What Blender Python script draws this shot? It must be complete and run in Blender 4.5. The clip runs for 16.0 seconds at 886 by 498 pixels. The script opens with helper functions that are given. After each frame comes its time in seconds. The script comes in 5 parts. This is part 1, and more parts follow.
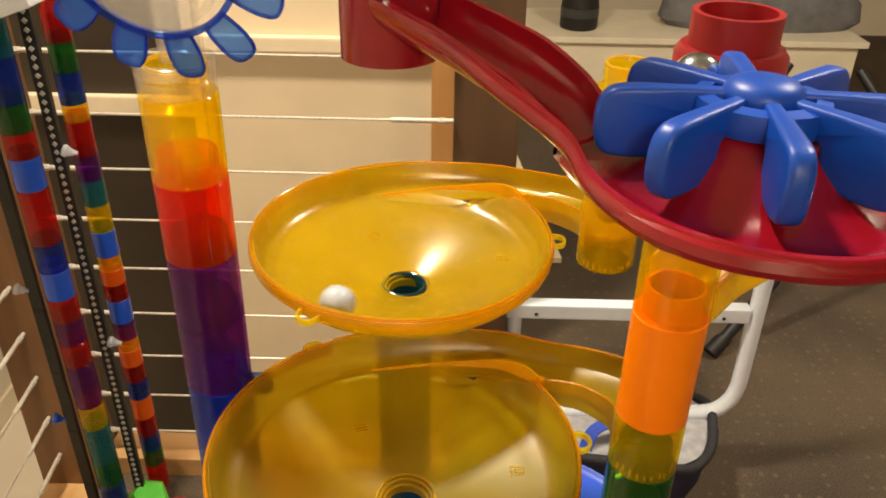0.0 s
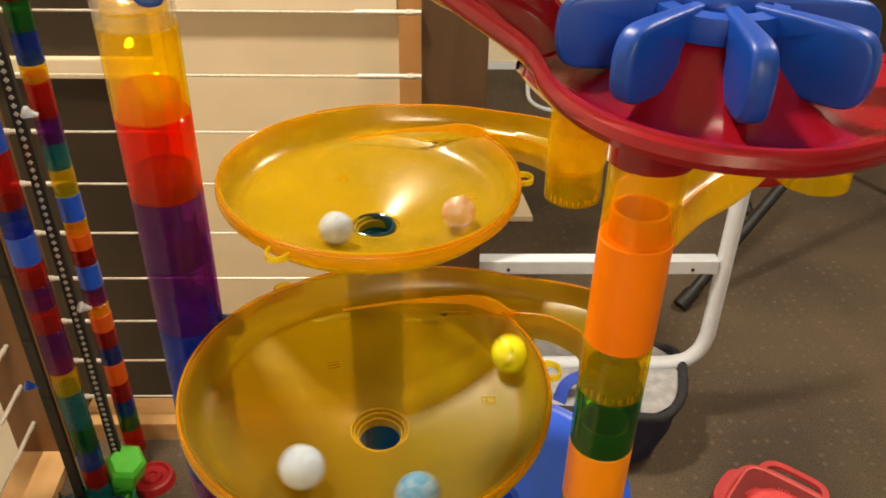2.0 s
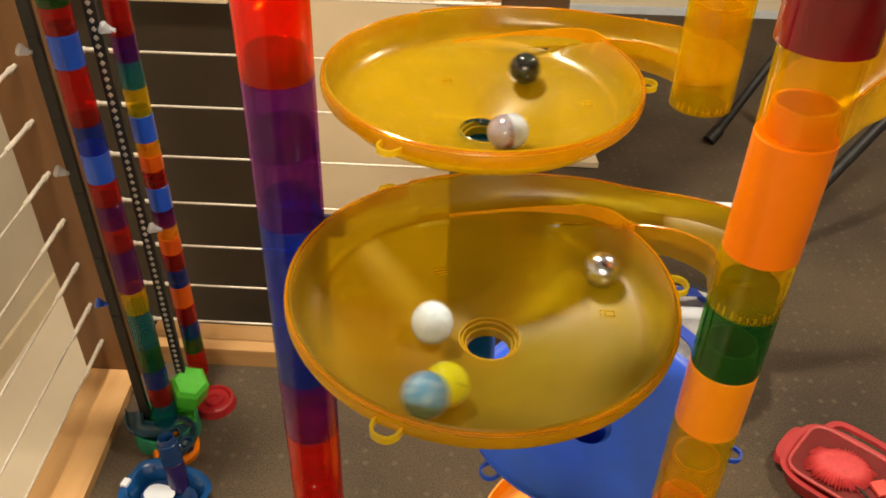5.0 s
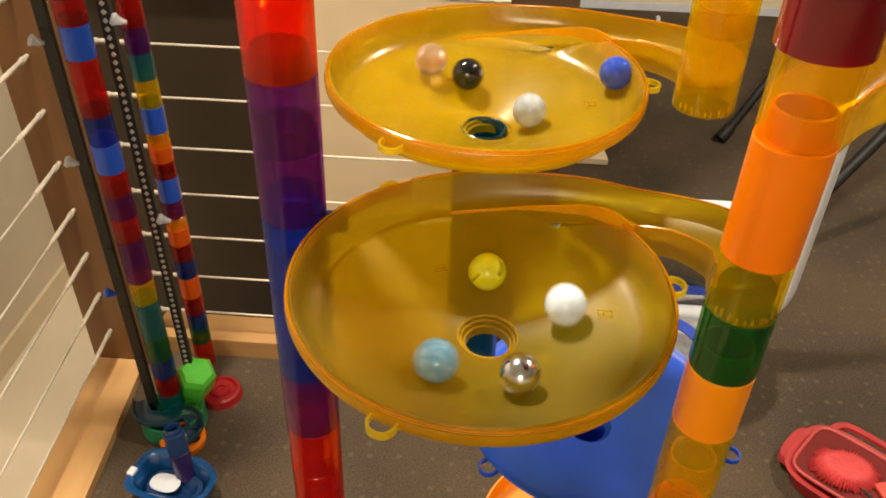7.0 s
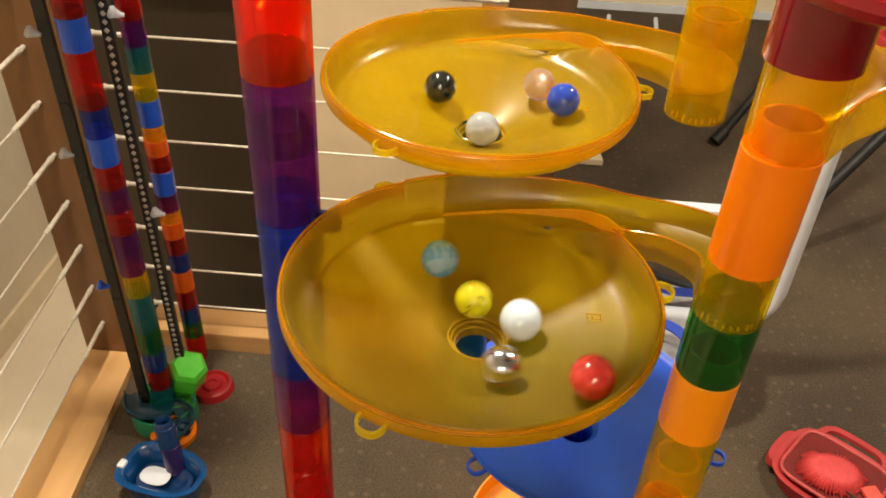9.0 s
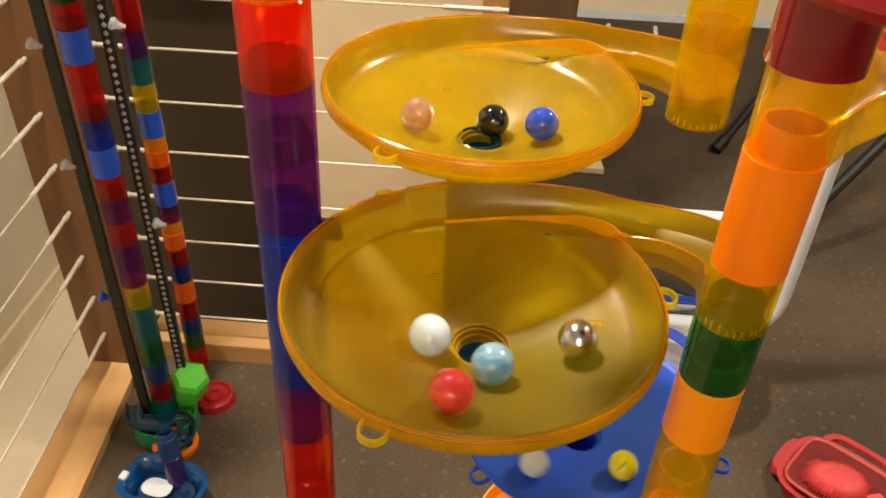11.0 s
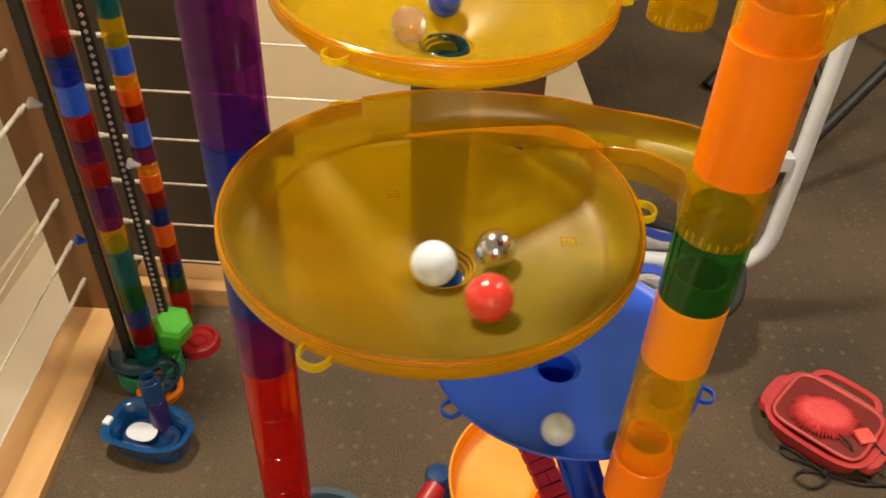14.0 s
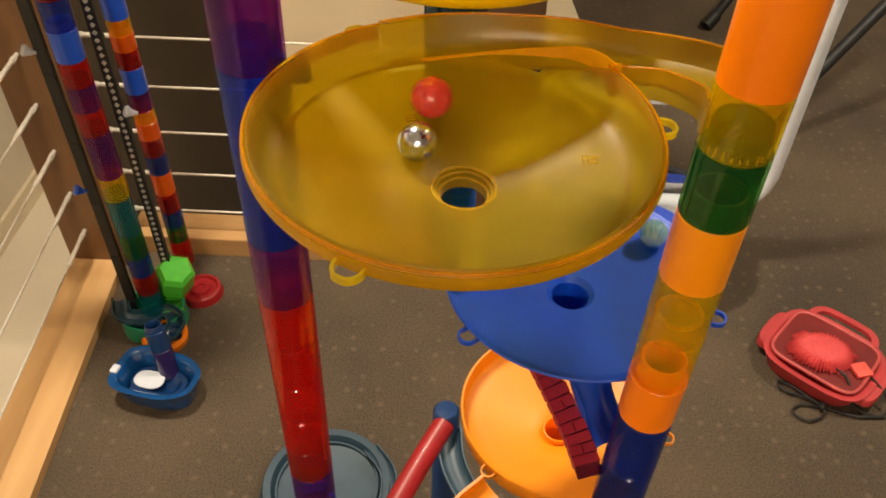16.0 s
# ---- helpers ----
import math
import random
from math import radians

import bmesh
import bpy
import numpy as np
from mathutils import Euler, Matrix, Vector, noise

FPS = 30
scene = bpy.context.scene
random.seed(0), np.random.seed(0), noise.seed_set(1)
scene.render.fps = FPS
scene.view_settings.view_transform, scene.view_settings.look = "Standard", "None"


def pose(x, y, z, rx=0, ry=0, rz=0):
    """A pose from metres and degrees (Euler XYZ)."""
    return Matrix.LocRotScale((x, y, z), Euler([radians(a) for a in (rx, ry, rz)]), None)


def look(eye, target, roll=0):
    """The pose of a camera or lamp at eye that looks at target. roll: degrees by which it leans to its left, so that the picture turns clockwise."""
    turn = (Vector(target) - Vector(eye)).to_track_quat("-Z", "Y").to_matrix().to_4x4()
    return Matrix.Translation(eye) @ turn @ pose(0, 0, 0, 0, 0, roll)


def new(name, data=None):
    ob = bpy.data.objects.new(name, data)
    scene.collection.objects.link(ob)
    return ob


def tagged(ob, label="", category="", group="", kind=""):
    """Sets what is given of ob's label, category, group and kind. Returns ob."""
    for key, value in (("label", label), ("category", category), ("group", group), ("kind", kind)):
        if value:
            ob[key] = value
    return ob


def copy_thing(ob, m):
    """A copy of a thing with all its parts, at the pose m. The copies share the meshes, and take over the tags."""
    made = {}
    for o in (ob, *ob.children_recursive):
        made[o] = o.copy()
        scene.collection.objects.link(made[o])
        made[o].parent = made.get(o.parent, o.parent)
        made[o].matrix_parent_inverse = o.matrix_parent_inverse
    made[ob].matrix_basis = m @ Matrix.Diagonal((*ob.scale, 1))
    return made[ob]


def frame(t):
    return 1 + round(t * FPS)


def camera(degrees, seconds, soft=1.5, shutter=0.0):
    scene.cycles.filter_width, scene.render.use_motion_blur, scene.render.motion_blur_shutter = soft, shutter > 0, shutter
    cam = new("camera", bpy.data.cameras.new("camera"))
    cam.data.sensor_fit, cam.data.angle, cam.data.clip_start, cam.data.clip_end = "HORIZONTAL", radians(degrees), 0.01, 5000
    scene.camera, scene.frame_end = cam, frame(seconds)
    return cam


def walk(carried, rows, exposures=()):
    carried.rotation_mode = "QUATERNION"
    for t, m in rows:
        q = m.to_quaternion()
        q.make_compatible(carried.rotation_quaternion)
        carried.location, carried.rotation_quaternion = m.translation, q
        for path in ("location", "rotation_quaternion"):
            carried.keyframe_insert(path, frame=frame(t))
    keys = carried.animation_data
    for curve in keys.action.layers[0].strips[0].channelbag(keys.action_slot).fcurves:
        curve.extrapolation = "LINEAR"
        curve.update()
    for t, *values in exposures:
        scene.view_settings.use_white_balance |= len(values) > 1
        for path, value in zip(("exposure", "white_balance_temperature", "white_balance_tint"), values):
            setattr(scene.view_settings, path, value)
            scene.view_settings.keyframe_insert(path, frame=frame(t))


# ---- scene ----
cam = camera(57.7, 16.0, soft=1.8, shutter=0.25)
PATH = [
    (0, (0.119, 0.099, 1.176), (0.093, 1.83, 0.174), 0.9),
    (0.5, (0.119, 0.097, 1.172), (0.13, 1.822, 0.16), 0.6),
    (1, (0.121, 0.092, 1.17), (0.157, 1.805, 0.138), 0.6),
    (1.5, (0.126, 0.091, 1.167), (0.169, 1.79, 0.113), 0.7),
    (2, (0.121, 0.091, 1.165), (0.164, 1.777, 0.091), 0.8),
    (2.5, (0.121, 0.088, 1.164), (0.163, 1.767, 0.078), 0.9),
    (3, (0.123, 0.089, 1.165), (0.157, 1.76, 0.067), 1.2),
    (3.5, (0.118, 0.102, 1.158), (0.131, 1.764, 0.046), 1.5),
    (4, (0.096, 0.11, 1.136), (0.062, 1.756, 0.0), 1.4),
    (4.5, (0.093, 0.1, 1.13), (0.026, 1.726, -0.033), 1.2),
    (4.7, (0.093, 0.098, 1.134), (0.02, 1.716, -0.04), 1.1),
    (7, (0.097, 0.097, 1.138), (-0.004, 1.7, -0.054), 1.4),
    (7.5, (0.098, 0.096, 1.139), (0.0, 1.705, -0.044), 1.8),
    (8, (0.098, 0.094, 1.144), (0.005, 1.704, -0.04), 2.1),
    (8.5, (0.099, 0.096, 1.138), (0.011, 1.701, -0.052), 2.5),
    (9, (0.098, 0.095, 1.142), (0.012, 1.694, -0.055), 2.7),
    (11.5, (0.098, 0.096, 1.14), (0.009, 1.714, -0.033), 2.1),
    (12, (0.103, 0.097, 1.142), (0.029, 1.717, -0.028), 2.1),
    (12.5, (0.108, 0.091, 1.148), (0.041, 1.704, -0.032), 2.0),
    (13, (0.114, 0.091, 1.139), (0.047, 1.686, -0.065), 1.9),
    (13.5, (0.111, 0.109, 1.108), (0.04, 1.671, -0.139), 1.9),
    (14, (0.111, 0.112, 1.113), (0.046, 1.646, -0.169), 2.1),
    (14.5, (0.111, 0.113, 1.111), (0.053, 1.622, -0.2), 2.5),
    (15, (0.109, 0.106, 1.111), (0.06, 1.592, -0.226), 2.7),
    (15.5, (0.101, 0.102, 1.11), (0.056, 1.573, -0.245), 2.3),
    (16, (0.101, 0.102, 1.106), (0.056, 1.556, -0.267), 1.5),
]
walk(cam, [(t, look(eye, target, roll)) for t, eye, target, roll in PATH])

# ---- world and light ----
world = bpy.data.worlds.new("room_world")
scene.world = world
world.use_nodes = True
world.node_tree.nodes["Background"].inputs[0].default_value = (1.0, 0.86, 0.68, 1)
world.node_tree.nodes["Background"].inputs[1].default_value = 0.05


def overhead_lamp(name, x, y, z, power, size, colour):
    data = bpy.data.lights.new(name, "AREA")
    data.shape, data.size, data.energy, data.color = "DISK", size, power, colour
    ob = new(name, data)
    ob.matrix_world = pose(x, y, z)
    return ob


WARM = (1.0, 0.86, 0.66)
# main lamp, placed from the direction of the marble and tube shadows
overhead_lamp("ceiling_lamp_light", -0.42, 0.98, 2.36, 48, 0.20, WARM)
# added fill with no known source, brightens the cabinet and right-hand carpet
overhead_lamp("ceiling_lamp_light", 1.4, 1.3, 2.36, 36, 0.30, WARM)
# added fill behind the camera, lights the fronts of tubes and dishes
overhead_lamp("ceiling_lamp_light", 0.10, -2.2, 2.30, 48, 0.45, WARM)

# ---- materials ----


def nodes_of(name):
    m = bpy.data.materials.new(name)
    m.use_nodes = True
    n, l = m.node_tree.nodes, m.node_tree.links
    return m, n, l, n["Principled BSDF"]


def noise_tex(n, l, scale, detail=4.0, stretch=None):
    co = n.new("ShaderNodeTexCoord")
    t = n.new("ShaderNodeTexNoise")
    t.inputs["Scale"].default_value, t.inputs["Detail"].default_value = scale, detail
    if stretch:
        mp = n.new("ShaderNodeMapping")
        mp.inputs["Scale"].default_value = stretch
        l.new(co.outputs["Object"], mp.inputs[0])
        l.new(mp.outputs[0], t.inputs["Vector"])
    else:
        l.new(co.outputs["Object"], t.inputs["Vector"])
    return t


def ramp(n, l, source, stops):
    r = n.new("ShaderNodeValToRGB")
    while len(r.color_ramp.elements) < len(stops):
        r.color_ramp.elements.new(0.5)
    for e, (p, c) in zip(r.color_ramp.elements, stops):
        e.position, e.color = p, (*c, 1)
    l.new(source, r.inputs[0])
    return r


def bump(n, l, source, strength, distance):
    b = n.new("ShaderNodeBump")
    b.inputs["Strength"].default_value, b.inputs["Distance"].default_value = strength, distance
    l.new(source, b.inputs["Height"])
    return b


def solid(name, colour, rough=0.35, metal=0.0, vary=0.12, scale=60.0, relief=0.0, coat=0.0):
    """An opaque surface with a slight mottling and, if asked, fine relief."""
    m, n, l, p = nodes_of(name)
    t = noise_tex(n, l, scale)
    lo, hi = [max(0, c * (1 - vary)) for c in colour], [min(1, c * (1 + vary)) for c in colour]
    l.new(ramp(n, l, t.outputs["Fac"], [(0.3, lo), (0.7, hi)]).outputs[0], p.inputs["Base Color"])
    p.inputs["Roughness"].default_value, p.inputs["Metallic"].default_value = rough, metal
    p.inputs["Coat Weight"].default_value = coat
    if relief:
        l.new(bump(n, l, t.outputs["Fac"], 0.5, relief).outputs[0], p.inputs["Normal"])
    return m


def clear_plastic(name, colour, body=0.5, rough=0.12, tint=None, glow=0.5, frost=0.0):
    """Moulded see-through plastic: part passes straight through with the plastic's tint, part scatters in the body, with a glossy skin."""
    m, n, l, p = nodes_of(name)
    t = noise_tex(n, l, 25.0)
    lo, hi = [c * 0.9 for c in colour], [min(1, c * 1.08) for c in colour]
    col = ramp(n, l, t.outputs["Fac"], [(0.3, lo), (0.7, hi)])
    l.new(col.outputs[0], p.inputs["Base Color"])
    fine = noise_tex(n, l, 140.0, 2.0)
    rr = n.new("ShaderNodeMapRange")
    rr.inputs["To Min"].default_value, rr.inputs["To Max"].default_value = rough * 0.6, rough * 1.7
    l.new(fine.outputs["Fac"], rr.inputs["Value"])
    l.new(rr.outputs[0], p.inputs["Roughness"])
    p.inputs["Specular IOR Level"].default_value = 0.6
    trl = n.new("ShaderNodeBsdfTranslucent")
    l.new(col.outputs[0], trl.inputs["Color"])
    inner = n.new("ShaderNodeMixShader")
    inner.inputs[0].default_value = glow
    l.new(p.outputs[0], inner.inputs[1])
    l.new(trl.outputs[0], inner.inputs[2])
    tr = n.new("ShaderNodeBsdfTransparent")
    tr.inputs["Color"].default_value = (*(tint or colour), 1)
    mix = n.new("ShaderNodeMixShader")
    mix.inputs[0].default_value = body
    seen = tr
    if frost:
        blur = n.new("ShaderNodeBsdfRefraction")
        blur.inputs["Color"].default_value = (*(tint or colour), 1)
        blur.inputs["Roughness"].default_value, blur.inputs["IOR"].default_value = 0.34, 1.06
        seen = n.new("ShaderNodeMixShader")
        seen.inputs[0].default_value = frost
        l.new(tr.outputs[0], seen.inputs[1])
        l.new(blur.outputs[0], seen.inputs[2])
    l.new(seen.outputs[0], mix.inputs[1])
    l.new(inner.outputs[0], mix.inputs[2])
    gl = n.new("ShaderNodeBsdfGlossy")
    gl.inputs["Roughness"].default_value = rough
    fr = n.new("ShaderNodeLayerWeight")
    fr.inputs["Blend"].default_value = 0.5
    steep = n.new("ShaderNodeMath")
    steep.operation = "POWER"
    steep.inputs[1].default_value = 4.0
    l.new(fr.outputs["Facing"], steep.inputs[0])
    gloss = n.new("ShaderNodeMath")
    gloss.operation = "MULTIPLY_ADD"
    gloss.inputs[1].default_value, gloss.inputs[2].default_value = 0.30, 0.035
    l.new(steep.outputs[0], gloss.inputs[0])
    top = n.new("ShaderNodeMixShader")
    l.new(gloss.outputs[0], top.inputs[0])
    l.new(mix.outputs[0], top.inputs[1])
    l.new(gl.outputs[0], top.inputs[2])
    l.new(top.outputs[0], n["Material Output"].inputs[0])
    return m


def wood(name, dark, light, stretch, rough=0.4):
    m, n, l, p = nodes_of(name)
    t = noise_tex(n, l, 14.0, 8.0, stretch)
    big = noise_tex(n, l, 2.5, 3.0)
    add = n.new("ShaderNodeMath")
    add.operation = "MULTIPLY_ADD"
    add.inputs[1].default_value, add.inputs[2].default_value = 0.6, -0.1
    l.new(big.outputs["Fac"], add.inputs[0])
    tot = n.new("ShaderNodeMath")
    l.new(add.outputs[0], tot.inputs[0])
    l.new(t.outputs["Fac"], tot.inputs[1])
    l.new(ramp(n, l, tot.outputs[0], [(0.45, dark), (0.95, light)]).outputs[0], p.inputs["Base Color"])
    p.inputs["Roughness"].default_value = rough
    l.new(bump(n, l, t.outputs["Fac"], 0.15, 0.001).outputs[0], p.inputs["Normal"])
    return m


def carpet_material():
    m, n, l, p = nodes_of("carpet")
    pile = noise_tex(n, l, 300.0, 4.0)
    big = noise_tex(n, l, 3.0, 4.0)
    vor = n.new("ShaderNodeTexVoronoi")
    vor.inputs["Scale"].default_value, vor.inputs["Randomness"].default_value = 34.0, 0.35
    co = n.new("ShaderNodeTexCoord")
    l.new(co.outputs["Object"], vor.inputs["Vector"])
    base = ramp(n, l, pile.outputs["Fac"], [(0.3, (0.074, 0.058, 0.043)), (0.7, (0.146, 0.115, 0.085))])
    worn = ramp(n, l, big.outputs["Fac"], [(0.3, (0.66, 0.66, 0.68)), (0.7, (1.12, 1.06, 0.98))])
    mul = n.new("ShaderNodeMixRGB")
    mul.blend_type = "MULTIPLY"
    mul.inputs[0].default_value = 1.0
    l.new(base.outputs[0], mul.inputs[1])
    l.new(worn.outputs[0], mul.inputs[2])
    dots = ramp(n, l, vor.outputs["Distance"], [(0.06, (0.34, 0.34, 0.34)), (0.24, (0, 0, 0))])
    mix = n.new("ShaderNodeMixRGB")
    l.new(dots.outputs[0], mix.inputs[0])
    l.new(mul.outputs[0], mix.inputs[1])
    mix.inputs[2].default_value = (0.23, 0.18, 0.13, 1)
    l.new(mix.outputs[0], p.inputs["Base Color"])
    p.inputs["Roughness"].default_value = 0.95
    p.inputs["Specular IOR Level"].default_value = 0.1
    l.new(bump(n, l, pile.outputs["Fac"], 0.8, 0.004).outputs[0], p.inputs["Normal"])
    return m


AMBER = clear_plastic("amber_plastic", (0.78, 0.56, 0.003), 0.50, 0.22, (1.0, 0.87, 0.10), 0.5, 0.35)
# for the lower dish: darker, more see-through and more frosted than the upper one's
AMBER_DARKER = clear_plastic("darker_amber_plastic", (0.60, 0.43, 0.006), 0.34, 0.34, (0.96, 0.82, 0.08), 0.45, 0.75)
AMBER_SKIRT = clear_plastic("amber_skirt_plastic", (0.95, 0.68, 0.008), 0.42, 0.12, (1.0, 0.86, 0.10), 0.6)
RIBBON = clear_plastic("amber_ribbon_plastic", (1.0, 0.60, 0.010), 0.72, 0.12, (1.0, 0.75, 0.10), 0.5)
LOOP = clear_plastic("yellow_loop_plastic", (1.0, 0.78, 0.03), 0.40, 0.10, (1.0, 0.92, 0.25), 0.5)
NECK_RING = clear_plastic("amber_ring_plastic", (1.0, 0.74, 0.06), 0.5, 0.10, (1.0, 0.85, 0.2), 0.5)
AMBER_RIM = clear_plastic("amber_rim_plastic", (1.0, 0.58, 0.006), 0.35, 0.10, (1.0, 0.70, 0.05), 0.5)
YELLOW = clear_plastic("yellow_tube_plastic", (1.0, 0.78, 0.005), 0.22, 0.08, (1.0, 0.87, 0.05), 0.65)
RED_CLEAR = clear_plastic("red_tube_plastic", (0.86, 0.026, 0.016), 0.15, 0.08, (0.92, 0.20, 0.15), 0.5)
SCARLET = clear_plastic("scarlet_tube_plastic", (1.0, 0.075, 0.004), 0.20, 0.08, (1.0, 0.24, 0.05), 0.5)
PURPLE = clear_plastic("purple_tube_plastic", (0.30, 0.022, 0.40), 0.14, 0.08, (0.62, 0.24, 0.68), 0.5)
BLUE_CLEAR = clear_plastic("blue_tube_plastic", (0.02, 0.13, 0.66), 0.17, 0.08, (0.20, 0.36, 0.85), 0.5)
ICE_BLUE = clear_plastic("pale_blue_plastic", (0.05, 0.20, 0.62), 0.30, 0.08, (0.40, 0.62, 0.95), 0.5)
DRAIN_BLUE = clear_plastic("drain_blue_plastic", (0.008, 0.10, 0.15), 0.62, 0.12, (0.22, 0.45, 0.55), 0.5)
GREEN_CLEAR = clear_plastic("green_tube_plastic", (0.006, 0.26, 0.05), 0.24, 0.08, (0.36, 0.62, 0.26), 0.5)
TEAL_CLEAR = clear_plastic("teal_tube_plastic", (0.01, 0.25, 0.30), 0.34, 0.10, (0.36, 0.70, 0.75), 0.5)
ORANGE_CLEAR = clear_plastic("orange_tube_plastic", (1.0, 0.27, 0.008), 0.55, 0.12, (1.0, 0.50, 0.10), 0.5)
CLEAR = clear_plastic("colourless_plastic", (0.88, 0.84, 0.76), 0.13, 0.08, (0.98, 0.97, 0.95), 0.5)
ORANGE = solid("orange_plastic", (1.0, 0.230, 0.0), 0.32, 0, 0.06, 30)
ORANGE_SOFT = solid("light_orange_plastic", (1.0, 0.32, 0.0), 0.34, 0, 0.06, 30)
ORANGE_BOWL = solid("orange_bowl_plastic", (0.78, 0.245, 0.0), 0.46, 0, 0.07, 25)
RED = solid("red_plastic", (0.27, 0.005, 0.013), 0.17, 0, 0.10, 30, 0.0, 0.3)
RED_BRIGHT = solid("bright_red_plastic", (0.30, 0.008, 0.012), 0.42, 0, 0.10, 30, 0.0, 0.05)
BLUE = solid("blue_plastic", (0.010, 0.075, 0.55), 0.28, 0, 0.12, 40, 0.0, 0.2)
WHEEL_BLUE = solid("wheel_blue_plastic", (0.003, 0.062, 0.44), 0.40, 0, 0.10, 40, 0.0, 0.0)
BLUE_DISC = solid("blue_disc_plastic", (0.003, 0.066, 0.60), 0.44, 0, 0.10, 40)
NAVY = solid("dark_blue_plastic", (0.006, 0.035, 0.13), 0.28, 0, 0.15, 40, 0.0, 0.2)
SEA = solid("sea_blue_plastic", (0.026, 0.058, 0.092), 0.45, 0, 0.15, 30)
GREEN = solid("lime_green_plastic", (0.10, 0.62, 0.05), 0.35, 0, 0.1, 40)
BLACK = solid("black_plastic", (0.008, 0.008, 0.008), 0.55, 0, 0.3, 80)
BLACK_METAL = solid("black_steel", (0.02, 0.02, 0.022), 0.45, 0.3, 0.3, 60)
WHITE_METAL = solid("white_painted_steel", (0.70, 0.76, 0.86), 0.3, 0, 0.05, 30)
STEEL = solid("steel_cable", (0.74, 0.70, 0.62), 0.35, 0.5, 0.15, 200)
CREAM = solid("cream_paint", (0.74, 0.62, 0.43), 0.55, 0, 0.05, 6, 0.0006)
PALE_WOOD = solid("pale_wood_top", (0.84, 0.76, 0.60), 0.45, 0, 0.06, 9)
CABINET_CREAM = solid("cabinet_cream_paint", (0.84, 0.75, 0.57), 0.5, 0, 0.05, 6)
CREAM_TRIM = solid("cream_gloss_trim", (0.78, 0.66, 0.47), 0.35, 0, 0.05, 12)
WALL = solid("beige_wall_paint", (0.74, 0.65, 0.51), 0.85, 0, 0.05, 5, 0.001)
CEILING = solid("white_ceiling_paint", (0.78, 0.76, 0.70), 0.9, 0, 0.04, 5, 0.001)
DARK = solid("dark_brown_panel", (0.034, 0.023, 0.013), 0.5, 0, 0.25, 4)
POST_WOOD = wood("brown_stained_timber", (0.115, 0.050, 0.016), (0.21, 0.100, 0.036), (1.5, 1.5, 0.15), 0.42)
PLATE_WOOD_X = wood("honey_timber_along_x", (0.47, 0.26, 0.10), (0.66, 0.41, 0.19), (0.12, 1.6, 1.6), 0.32)
PLATE_WOOD_Y = wood("honey_timber_along_y", (0.47, 0.26, 0.10), (0.66, 0.41, 0.19), (1.6, 0.12, 1.6), 0.32)
PLATE_WOOD_Z = wood("honey_timber_upright", (0.42, 0.20, 0.065), (0.60, 0.33, 0.12), (1.6, 1.6, 0.12), 0.4)
DARK_POST = wood("dark_brown_timber", (0.085, 0.045, 0.022), (0.15, 0.085, 0.045), (1.5, 1.5, 0.15), 0.5)
CARPET = carpet_material()

# ---- shapes ----


def part(name, bm, material, parent=None, label="", smooth=True, at=None):
    """Links a bmesh as one mesh object, under a thing or a part."""
    bmesh.ops.recalc_face_normals(bm, faces=bm.faces)
    me = bpy.data.meshes.new(name)
    bm.to_mesh(me)
    bm.free()
    me.materials.append(material)
    if smooth:
        me.shade_smooth()
        me.set_sharp_from_angle(angle=radians(40))
    ob = new(name, me)
    if at:
        ob.matrix_basis = at
    if parent:
        ob.parent = parent
    if label:
        tagged(ob, label)
    return ob


def thing(name, label, category, group="", at=None, kind=""):
    ob = tagged(new(name), label, category, group, kind)
    ob.empty_display_size = 0.01
    if at:
        ob.matrix_basis = at
    return ob


def add_box(bm, lo, hi, bevel=0.0, m=None):
    c, s = [(a + b) / 2 for a, b in zip(lo, hi)], [abs(b - a) for a, b in zip(lo, hi)]
    mat = Matrix.Translation(c) @ Matrix.Diagonal((*s, 1))
    r = bmesh.ops.create_cube(bm, size=1, matrix=(m @ mat) if m else mat)
    if bevel:
        es = list({e for v in r["verts"] for e in v.link_edges})
        bmesh.ops.bevel(bm, geom=es, offset=bevel, segments=2, affect="EDGES", profile=0.7)
    return bm


def box(lo, hi, bevel=0.0, m=None):
    return add_box(bmesh.new(), lo, hi, bevel, m)


def add_lathe(bm, profile, seg=48, m=None, closed=True):
    """Turns a profile of (radius, height) round the z axis; a closed profile gives a body with thickness."""
    rings = []
    for r, z in profile:
        ring = []
        for i in range(seg):
            a = 2 * math.pi * i / seg
            v = Vector((r * math.cos(a), r * math.sin(a), z))
            ring.append(bm.verts.new(m @ v if m else v))
        rings.append(ring)
    pairs = list(zip(rings, rings[1:])) + ([(rings[-1], rings[0])] if closed else [])
    for a, b in pairs:
        for i in range(seg):
            j = (i + 1) % seg
            bm.faces.new((a[i], a[j], b[j], b[i]))
    return bm


def lathe(profile, seg=48, m=None, closed=True):
    return add_lathe(bmesh.new(), profile, seg, m, closed)


def smooth_path(points, steps=8):
    """A Catmull-Rom curve through the points."""
    p = [Vector(q) for q in points]
    p = [2 * p[0] - p[1]] + p + [2 * p[-1] - p[-2]]
    out = []
    for i in range(1, len(p) - 2):
        a, b, c, d = p[i - 1:i + 3]
        for k in range(steps):
            t = k / steps
            out.append(0.5 * (2 * b + (c - a) * t + (2 * a - 5 * b + 4 * c - d) * t * t + (3 * b - 3 * c + d - a) * t ** 3))
    return out + [p[-2]]


